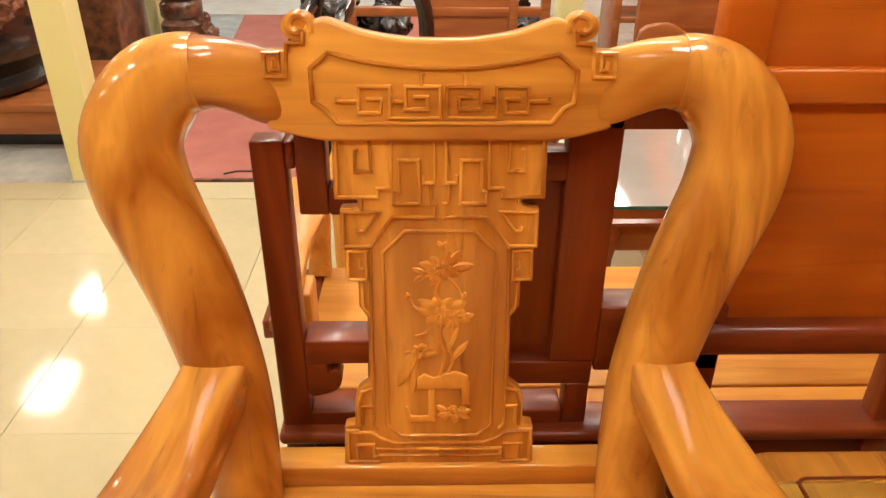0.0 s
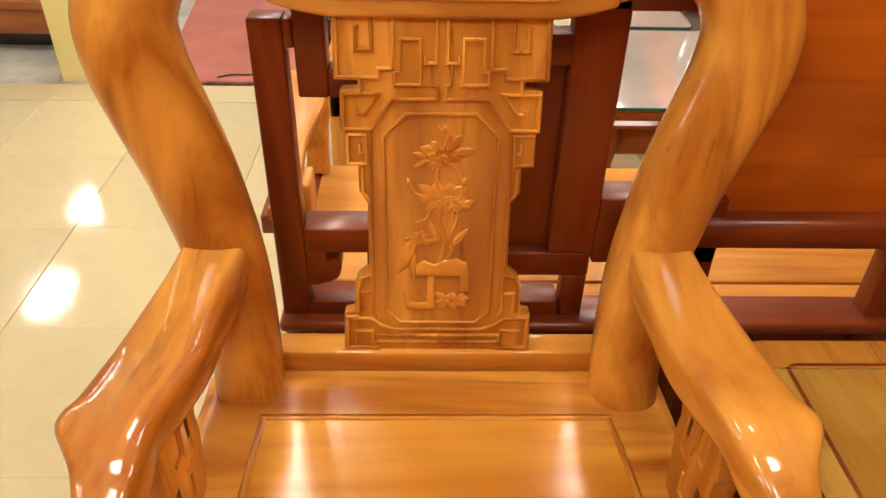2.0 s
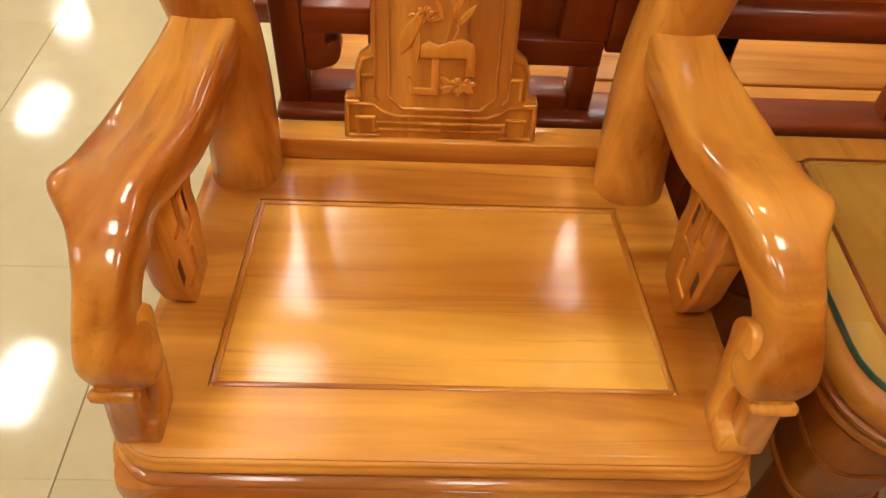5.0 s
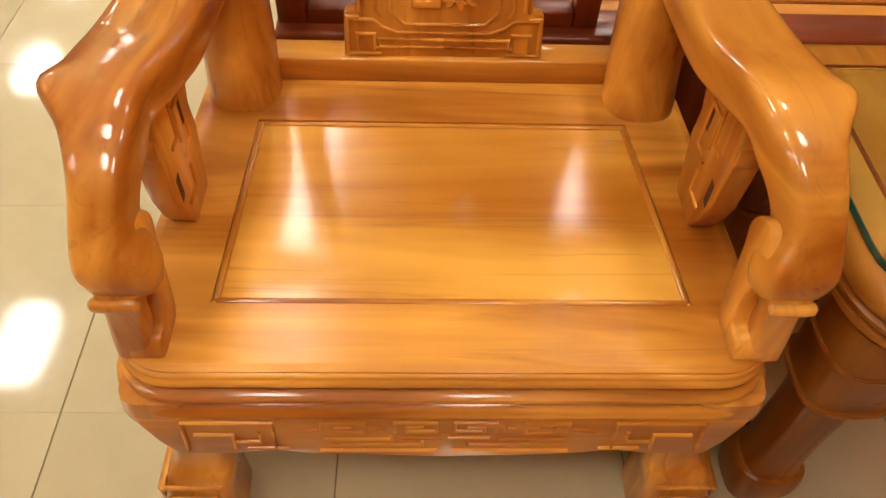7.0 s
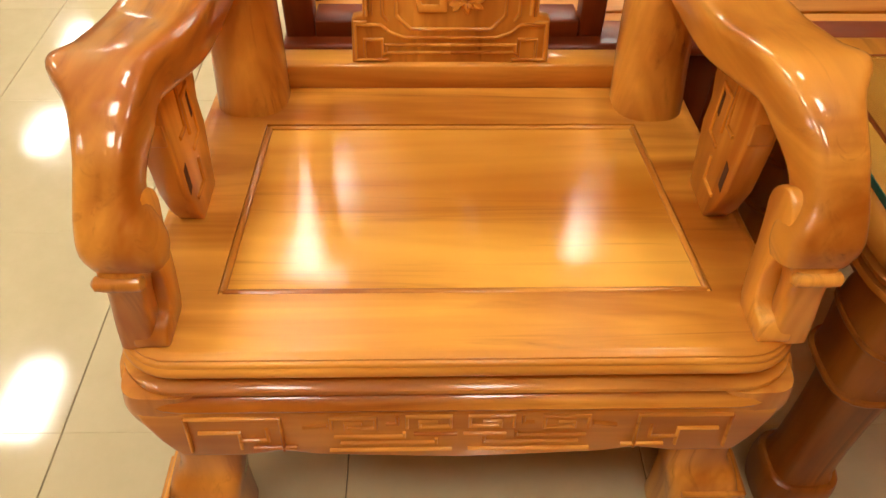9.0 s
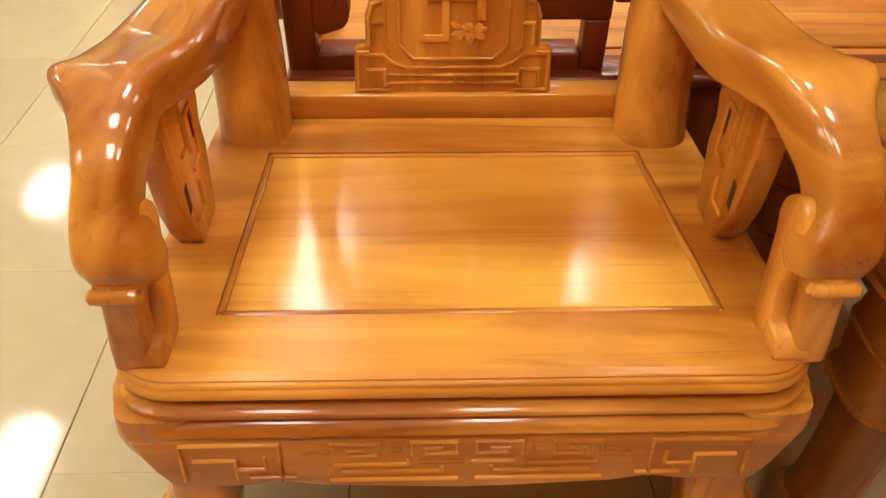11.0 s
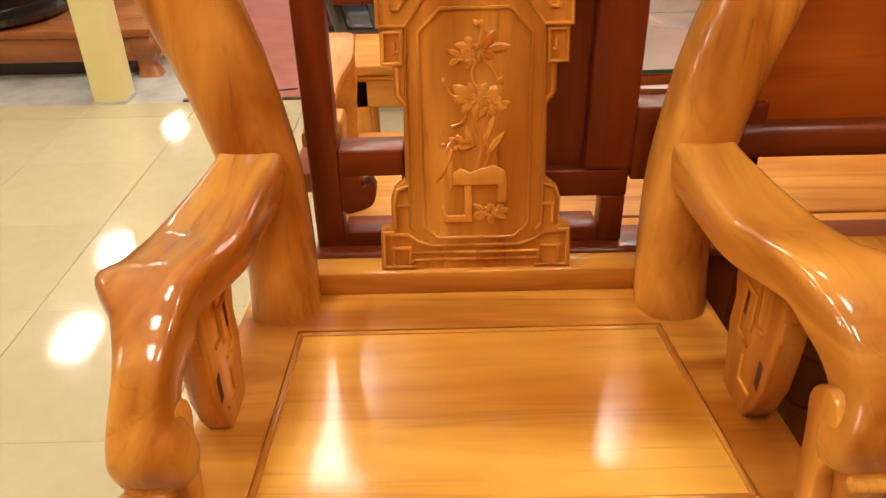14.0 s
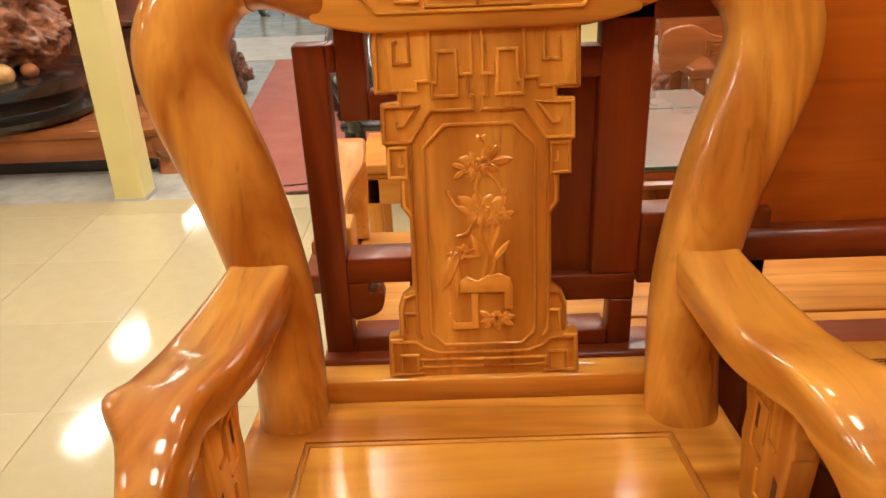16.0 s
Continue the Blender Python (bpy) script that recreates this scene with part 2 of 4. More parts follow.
def loft(bm, rings, cap=True):
    """Skin over closed rings of points."""
    rs = [[bm.verts.new(p) for p in r] for r in rings]
    n = len(rs[0])
    for a, b in zip(rs, rs[1:]):
        for i in range(n):
            bm.faces.new((a[i], a[(i + 1) % n], b[(i + 1) % n], b[i]))
    if cap:
        bm.faces.new(list(reversed(rs[0])))
        bm.faces.new(rs[-1])
    return bm


def ring(c, U, V, ru, rv, power=2.0, n=28):
    out = []
    for i in range(n):
        a = 2 * math.pi * i / n
        ca, sa = math.cos(a), math.sin(a)
        u = math.copysign(abs(ca) ** (2 / power), ca) * ru
        v = math.copysign(abs(sa) ** (2 / power), sa) * rv
        out.append(Vector(c) + Vector(U) * u + Vector(V) * v)
    return out


def lathe(bm, profile, cx=0.0, cy=0.0, n=24):
    rings = [[(cx + r * math.cos(2 * math.pi * i / n), cy + r * math.sin(2 * math.pi * i / n), z) for i in range(n)] for r, z in profile]
    return loft(bm, rings)


def tube(bm, pts, r, n=10, power=2.0):
    P = [Vector(p) for p in pts]
    rings, up = [], None
    for i, p in enumerate(P):
        t = (P[min(i + 1, len(P) - 1)] - P[max(i - 1, 0)]).normalized()
        if up is None:
            up = Vector((0, 0, 1)) if abs(t.z) < 0.9 else Vector((0, 1, 0))
        u = t.cross(up).normalized()
        up = u.cross(t).normalized()
        rr = r[i] if isinstance(r, (list, tuple)) else r
        rings.append(ring(p, u, up, rr, rr, power, n))
    return loft(bm, rings)


def bead(bm, pts, f, w, h, closed=False, d0=0.0):
    """A half-round raised line along (u, v) points, mitred, on the map f(u, v, d)."""
    m = len(pts)
    P = [np.array(p, float) for p in pts]
    rows = []
    for i in range(m):
        a = P[i] - P[i - 1] if (closed or i > 0) else P[1] - P[0]
        b = P[(i + 1) % m] - P[i] if (closed or i < m - 1) else a
        a, b = a / np.linalg.norm(a), b / np.linalg.norm(b)
        na, nb = np.array((-a[1], a[0])), np.array((-b[1], b[0]))
        nn = na + nb
        nn = nn / max(np.dot(nn, na), 0.5)
        rows.append([f(*(P[i] + nn * w * s), d0 + d) for s, d in ((-0.5, -0.0015), (-0.47, h * 0.6), (-0.26, h * 0.95), (0, h), (0.26, h * 0.95), (0.47, h * 0.6), (0.5, -0.0015))])
    rv = [[bm.verts.new(p) for p in r] for r in rows]
    for i in range(m if closed else m - 1):
        a, b = rv[i], rv[(i + 1) % m]
        for j in range(6):
            bm.faces.new((a[j], a[j + 1], b[j + 1], b[j]))
    if not closed:
        bm.faces.new(rv[0])
        bm.faces.new(list(reversed(rv[-1])))
    return bm


def mirror_x(pts):
    return [(-x, z) for x, z in pts]


# ---- room ----
def build_room():
    x0, x1, y0, y1 = -7.0, 2.4, -3.4, 11.0
    t = 0.15
    # east and south walls are unseen, added in brown to dim the right side
    for nm, b in (("wall_west", (x0 - t, x0, y0, y1, -0.1, CEIL)), ("wall_east", (x1, x1 + t, y0, y1, -0.1, CEIL)), ("wall_south", (x0 - t, x1 + t, y0 - t, y0, -0.1, CEIL))):
        brown = nm != "wall_west"
        tagged(part(nm, boxes(b), panel_wood if brown else wall_paint, angle=30), "unseen brown wall added to cut the light" if brown else "cream painted showroom wall", "wall", kind="structure")
    tagged(part("ceiling", boxes((x0 - t, x1 + t, y0 - t, y1, CEIL, CEIL + 0.15)), ceil_paint), "white painted showroom ceiling", "ceiling", kind="structure")
    tagged(part("wall_north", boxes((x0 - t, x1 + t, y1, y1 + t, 2.5, CEIL + 0.15), (x0 - t, -6.2, y1, y1 + t, -0.1, 2.5), (0.6, x1 + t, y1, y1 + t, -0.1, 2.5)), wall_paint), "cream wall over the open shop front", "wall", kind="structure")
    tagged(part("floor_bed", boxes((x0, x1, y0, 2.40, -0.06, -0.004)), grout), "grout bed under the cream floor tiles", "floor", kind="structure")
    tagged(part("floor_entrance", boxes((x0, x1, 2.40, y1 + 0.6, -0.06, -0.006)), grey_stone), "worn grey stone floor near the entrance", "floor", kind="structure")
    tagged(part("road", boxes((-60, 60, y1 + 0.6, 60, -0.2, -0.12)), road_mat), "grey asphalt street outside the shop", "road", kind="structure")


def build_lamps():
    bmf = boxes((-0.19, 0.19, -0.33, -0.30, -0.03, 0), (-0.19, 0.19, 0.30, 0.33, -0.03, 0), (-0.19, -0.16, -0.30, 0.30, -0.03, 0), (0.16, 0.19, -0.30, 0.30, -0.03, 0))
    first = thing("ceiling_light", "oblong white glowing panel light on the ceiling, some added as fill", "ceiling light", "ceiling panel lights", loc=pose(-5.4, -1.4, CEIL))
    part("frame", bmf, light_stone, first)
    part("diffuser", loft(bmesh.new(), [ring((0, 0, z), (1, 0, 0), (0, 1, 0), 0.148, 0.298, 3.5, 32) for z in (-0.022, -0.002)]), lamp_mat, first)
    # x 0.15 and 1.9 are added to brighten the far floor, 0.25 as front fill
    for x, ys in ((-5.4, (1.75, 4.5, 8.1)), (-4.15, (9.85,)), (-3.9, (8.1,)), (-3.65, (6.1,)), (-3.45, (4.55,)), (-3.6, (-1.4,)), (-2.6, (1.72, -1.4)), (-0.85, (-1.4, -0.15)), (-0.72, (1.45, 2.1, 2.75, 5.0, 7.5)), (0.92, (1.60,)), (0.80, (2.35,)), (0.25, (-1.6,)), (1.0, (-0.15, 5.0, 7.5)), (0.15, (3.9, 6.2)), (1.9, (3.9, 6.2))):
        for y in ys:
            copy_thing(first, pose(x, y, CEIL))


build_room()
build_lamps()

# ---- armchair ----
LEAN_K = 0.13
_ln = math.hypot(1, LEAN_K)


def back(u, v, d):
    """Places on the leaning back: u across, v height, d out of it towards the sitter."""
    return (u, 0.125 + LEAN_K * (v - 0.55) - d / _ln, v + d * LEAN_K / _ln)


def post_plane(x, z):
    return Vector((x, 0.08 + 0.22 * (z - 0.45), z))


def build_column(parent, s):
    path = [(-0.320, 0.445, 0.057), (-0.322, 0.55, 0.056), (-0.333, 0.65, 0.059), (-0.353, 0.735, 0.063), (-0.381, 0.826, 0.067), (-0.4165, 0.914, 0.070), (-0.438, 0.973, 0.0715),
            (-0.446, 1.035, 0.071), (-0.426, 1.086, 0.067), (-0.396, 1.117, 0.064), (-0.365, 1.131, 0.058), (-0.338, 1.134, 0.0535)]
    P = smooth_path(path, 5)
    rings = []
    nrm = Vector((0, -1, 0.22)).normalized()
    for i, p in enumerate(P):
        a, b = P[max(i - 1, 0)], P[min(i + 1, len(P) - 1)]
        t = (post_plane(b[0], b[1]) - post_plane(a[0], a[1])).normalized()
        if i == 0:
            t = Vector((0, 0, 1))
        U = t.cross(nrm).normalized()
        k = min(1.0, i / 12)
        ahead = 0.014 * max(0.0, 1 - i / 9) if s < 0 else 0.0
        rings.append([Vector((q.x * s, q.y - ahead, q.z)) for q in ring(post_plane(p[0], p[1]), U, nrm if i else Vector((0, -1, 0)), p[2], 0.057 * (1 - 0.06 * k), 2.5, 32)])
    return part("back_post", loft(bmesh.new(), rings), gold_z, parent, "thick curved rounded golden wood back post")


def build_shoulder(parent, s):
    path = [(-0.345, 1.134, 0.0515, 0.053, 0.0), (-0.31, 1.1335, 0.049, 0.048, -0.003), (-0.275, 1.127, 0.0495, 0.039, -0.008), (-0.240, 1.119, 0.0510, 0.0290, -0.0165), (-0.21, 1.114, 0.049, 0.0215, -0.019), (-0.17, 1.108, 0.044, 0.010, -0.014)]
    P = smooth_path(path, 4)
    rings = []
    nrm = Vector((0, -1, 0.22)).normalized()
    for i, p in enumerate(P):
        a, b = P[max(i - 1, 0)], P[min(i + 1, len(P) - 1)]
        t = (post_plane(b[0], b[1]) - post_plane(a[0], a[1])).normalized()
        rings.append([Vector((q.x * s, q.y + p[4], q.z)) for q in ring(post_plane(p[0], p[1]), t.cross(nrm).normalized(), nrm, p[2], p[3], 2.4 + 2.0 * min(1.0, i / 12), 28)])
    return part("rail_shoulder", loft(bmesh.new(), rings), gold_x, parent)


def spiral(cx, cz, w, h, flip=1, turns=2):
    """A square spiral line that winds inwards."""
    x0, x1, z0, z1 = -w / 2, w / 2, -h / 2, h / 2
    g = min(w, h) / (2 * turns + 0.8)
    pts = [(x0, z0)]
    for k in range(turns):
        o = k * g
        pts += [(x0 + o, z1 - o), (x1 - o, z1 - o), (x1 - o, z0 + o), (x0 + o + g, z0 + o)]
    pts.append((pts[-1][0], pts[-1][1] + g))
    return [(cx + flip * x, cz + z) for x, z in pts]


def build_crest(parent):
    half = [(-0.242, 1.066), (-0.20, 1.055), (-0.16, 1.048)]
    low = half + mirror_x(list(reversed(half)))
    topl = smooth_path([(-0.183, 1.205), (-0.155, 1.213), (-0.106, 1.197), (-0.05, 1.188), (0, 1.186)], 5)
    topl = [(float(a), float(b)) for a, b in topl]
    upl = [(-0.242, 1.172), (-0.206, 1.172), (-0.206, 1.184), (-0.184, 1.184)] + topl
    outline = low + mirror_x(upl)[:-1] + list(reversed(upl))
    crest = part("crest_rail", prism(bmesh.new(), outline, back, -0.028, 0.016), gold_x, parent, "golden wood crest rail with carved fret border", bevel=0.0075)
    F = 0.016
    arc = [(float(a), float(b)) for a, b in smooth_path([(-0.152, 1.170), (-0.106, 1.159), (-0.055, 1.152), (0.004, 1.149), (0.063, 1.152), (0.114, 1.159), (0.160, 1.169)], 4)]
    fr = arc + [(0.188, 1.147), (0.185, 1.103), (0.172, 1.096), (0.155, 1.075), (-0.143, 1.075), (-0.162, 1.096), (-0.176, 1.104), (-0.177, 1.149)]
    part("border", bead(bmesh.new(), fr, back, 0.0062, 0.0048, True, F), gold_x, crest)
    for s in (-1, 1):
        # square fret in the shoulder corner, scroll above it
        part("corner_fret", bead(bmesh.new(), [(s * a, b) for a, b in [(-0.184, 1.197), (-0.185, 1.182), (-0.207, 1.182), (-0.210, 1.138), (-0.238, 1.138), (-0.238, 1.169), (-0.219, 1.169), (-0.219, 1.148), (-0.228, 1.148), (-0.228, 1.160)]], back, 0.0055, 0.0055, False, F), gold_x, crest)
        bm = bmesh.new()
        pts = [(s * (-0.192 + (0.021 - 0.0022 * k) * math.cos(-0.4 + 0.75 * k)), 1.203 + (0.021 - 0.0022 * k) * math.sin(-0.4 + 0.75 * k), 0) for k in range(9)]
        tube(bm, [Vector(back(a, b, 0.012)) for a, b, _ in smooth_path(pts, 4)], 0.006, 8)
        n = 20
        prism(bm, [(s * -0.192 + 0.022 * math.cos(2 * math.pi * i / n), 1.203 + 0.019 * math.sin(2 * math.pi * i / n)) for i in range(n)], back, -0.024, 0.012)
        part("scroll", bm, gold_x, crest, "rolled scroll at the end of the rail")
        # linked key frets on either side of the middle
        C = 0.004
        for pts in ([(-0.106, 1.108), (-0.086, 1.108), (-0.087, 1.089), (-0.118, 1.089), (-0.117, 1.125), (-0.074, 1.125), (-0.075, 1.082), (-0.0045, 1.082), (-0.005, 1.125), (-0.052, 1.125), (-0.053, 1.094), (-0.022, 1.094), (-0.022, 1.111), (-0.041, 1.111)],
                    [(-0.147, 1.112), (-0.147, 1.105), (-0.118, 1.105)], [(-0.070, 1.112), (-0.070, 1.105), (-0.053, 1.105)], [(-0.030, 1.126), (-0.030, 1.141), (-0.025, 1.143)]):
            part("key_fret", bead(bmesh.new(), [(C + s * a, b) for a, b in pts], back, 0.0052, 0.0052, False, F), gold_x, crest)
    return crest


def leaf(bm, u, v, ang, ln, w, h, d0):
    """A small pointed carved leaf lying on the back panel."""
    ca, sa = math.cos(ang), math.sin(ang)
    rows = []
    for i in range(6):
        t = i / 5
        ww = w * math.sin(math.pi * min(0.97, t * 0.9 + 0.07)) ** 0.8
        row = []
        for sgn, hh in ((-1, 0), (-0.5, 0.75), (0, 0.45 + 0.4 * t), (0.5, 0.8), (1, 0)):
            a, b = t * ln, sgn * ww / 2
            row.append(bm.verts.new(back(u + ca * a - sa * b, v + sa * a + ca * b, d0 + h * hh * math.sin(math.pi * (0.12 + 0.8 * t)))))
        rows.append(row)
    for a, b in zip(rows, rows[1:]):
        for j in range(4):
            bm.faces.new((a[j], a[j + 1], b[j + 1], b[j]))


def build_splat(parent):
    half = [(-0.160, 0.489), (-0.157, 0.566), (-0.139, 0.570), (-0.138, 0.618), (-0.132, 0.634), (-0.113, 0.650), (-0.112, 0.767), (-0.125, 0.786), (-0.125, 0.830), (-0.144, 0.830), (-0.143, 0.882), (-0.149, 0.884), (-0.148, 0.946), (-0.121, 0.948), (-0.121, 0.959), (-0.156, 0.959), (-0.155, 1.058)]
    outline = half + mirror_x(list(reversed(half)))
    splat = part("back_splat", prism(bmesh.new(), outline, back, -0.022, 0.004), gold_z, parent, "carved golden wood splat with fret border", bevel=0.003)
    F = 0.004

    def octo(o, zt, zb, w, c1, c2):
        return [(-w + c1 - o * 0.4, zt + o), (w - c1 + o * 0.4, zt + o), (w + o, zt - c1 + o * 0.4), (w + o, zb + c2 - o * 0.4), (w - c2 + o * 0.4, zb - o), (-w + c2 - o * 0.4, zb - o), (-w - o, zb + c2 - o * 0.4), (-w - o, zt - c1 + o * 0.4)]

    part("panel_border", bead(bmesh.new(), octo(0, 0.911, 0.549, 0.086, 0.034, 0.022), back, 0.0055, 0.0042, True, F), gold_z, splat)
    for s in (-1, 1):
        lines = [
            [(-0.149, 1.050), (-0.151, 0.964), (-0.092, 0.964), (-0.092, 0.977), (-0.072, 0.977), (-0.070, 1.050)],
            [(-0.101, 1.050), (-0.100, 1.003), (-0.123, 1.003), (-0.122, 1.033), (-0.117, 1.035)],
            [(-0.068, 0.973), (-0.061, 0.973), (-0.060, 1.019), (-0.031, 1.019), (-0.030, 0.954), (-0.068, 0.954), (-0.068, 0.973)],
            [(-0.008, 1.050), (-0.008, 0.985), (-0.024, 0.985), (-0.024, 0.997)],
            [(-0.014, 0.983), (-0.013, 0.954), (-0.0065, 0.953), (-0.0065, 0.933), (-0.070, 0.933), (-0.104, 0.887), (-0.145, 0.887), (-0.143, 0.940), (-0.090, 0.941), (-0.113, 0.911), (-0.123, 0.911), (-0.124, 0.918)],
            [(-0.116, 0.942), (-0.116, 0.962)],
            [(-0.104, 0.884), (-0.107, 0.780), (-0.107, 0.660), (-0.108, 0.572), (-0.100, 0.562)],
            [(-0.139, 0.879), (-0.140, 0.833), (-0.112, 0.832), (-0.111, 0.879), (-0.139, 0.879)],
            [(-0.122, 0.866), (-0.122, 0.850), (-0.116, 0.850)],
            [(-0.119, 0.828), (-0.119, 0.786), (-0.107, 0.771)],
            [(-0.108, 0.640), (-0.126, 0.634), (-0.133, 0.613), (-0.133, 0.570)],
            [(-0.126, 0.572), (-0.126, 0.606), (-0.108, 0.606)],
            [(-0.133, 0.560), (-0.152, 0.560), (-0.153, 0.498), (-0.100, 0.498)],
            [(-0.150, 0.556), (-0.112, 0.556), (-0.098, 0.544), (-0.074, 0.535), (0.0, 0.535)],
            [(-0.138, 0.502), (-0.138, 0.532), (-0.110, 0.532), (-0.110, 0.506), (-0.104, 0.510), (0.0, 0.510)],
            [(-0.104, 0.512), (-0.104, 0.523), (0.0, 0.523)],
        ]
        for ln in lines:
            part("fret", bead(bmesh.new(), [(s * a, b) for a, b in ln], back, 0.0052, 0.0050, False, F), gold_z, splat)
    # flowering branch, rocks and lower blossom in relief
    rnd = random.Random(5)
    for cu, cv, n, r, sp in ((0.006, 0.850, 9, 0.034, 1.0), (-0.012, 0.842, 5, 0.022, 1.0), (0.004, 0.776, 10, 0.040, 1.0), (0.024, 0.766, 5, 0.022, 1.0), (-0.030, 0.708, 6, 0.017, 1.0), (0.024, 0.592, 8, 0.024, 0.8)):
        bm = bmesh.new()
        for k in range(n):
            a = math.pi * (0.03 + 2 * k / n) + rnd.uniform(-0.2, 0.2)
            st = 0.008 * rnd.uniform(0.6, 1.2)
            leaf(bm, cu + math.cos(a) * st * 1.5, cv + math.sin(a) * st * 0.6, a * 1.0, 0.88 * r * rnd.uniform(0.65, 1.15) * (0.6 + 0.5 * abs(math.cos(a))), r * 0.50, 0.0042, F)
        for k in range(6):
            a = 2 * math.pi * k / 6 + 0.3
            leaf(bm, cu + math.cos(a) * 0.002, cv + math.sin(a) * 0.002, a, 0.013, 0.009, 0.0062, F)
        part("blossom", bm, carve_wood, splat, "carved blossom with pointed leaves")
    stems = (([(0.006, 0.862), (0.010, 0.880), (0.004, 0.890)], 0.0022), ([(0.000, 0.835), (-0.006, 0.812), (0.002, 0.790)], 0.0026), ([(0.010, 0.838), (0.030, 0.815), (0.036, 0.790), (0.028, 0.770)], 0.002), ([(-0.046, 0.800), (-0.038, 0.785), (-0.020, 0.778)], 0.002),
             ([(0.006, 0.765), (0.000, 0.740), (0.010, 0.705), (0.002, 0.665)], 0.003), ([(0.020, 0.755), (0.016, 0.720), (0.022, 0.690), (0.014, 0.668)], 0.0026), ([(-0.012, 0.762), (-0.020, 0.742), (-0.038, 0.735)], 0.002), ([(0.03, 0.60), (0.045, 0.585)], 0.002))
    for pts, r in stems:
        part("stem", bead(bmesh.new(), [(float(a), float(b)) for a, b in smooth_path(pts, 5)], back, r * 2, r * 1.3, False, F), carve_wood, splat)
    bm = bmesh.new()
    for u, v, a, ln, w in ((0.012, 0.705, 1.2, 0.05, 0.013), (0.018, 0.69, 0.9, 0.045, 0.012), (-0.002, 0.70, 1.9, 0.04, 0.012), (0.004, 0.885, 0.9, 0.012, 0.008), (0.004, 0.885, 2.2, 0.012, 0.008), (-0.046, 0.80, 2.0, 0.012, 0.008), (0.036, 0.80, 1.2, 0.012, 0.008),
                           (-0.035, 0.712, -2.0, 0.075, 0.026), (-0.028, 0.700, 0.2, 0.030, 0.010), (-0.040, 0.690, -1.6, 0.06, 0.014)):
        leaf(bm, u, v, a, ln, w, 0.006, F)
    part("foliage", bm, carve_wood, splat, "carved long leaves in low relief")
    bm = bmesh.new()
    prism(bm, [(-0.036, 0.640), (-0.036, 0.660), (-0.024, 0.668), (-0.008, 0.660), (0.008, 0.668), (0.028, 0.672), (0.046, 0.664), (0.050, 0.650), (0.050, 0.610), (0.036, 0.610), (0.036, 0.640)], back, F - 0.002, F + 0.005)
    prism(bm, [(-0.056, 0.606), (-0.050, 0.606), (-0.046, 0.588), (-0.018, 0.588), (-0.018, 0.640), (-0.006, 0.640), (-0.006, 0.576), (-0.052, 0.576)], back, F - 0.002, F + 0.004)
    part("rock", bm, carve_wood, splat, "carved stepped rock", bevel=0.002)
    return splat


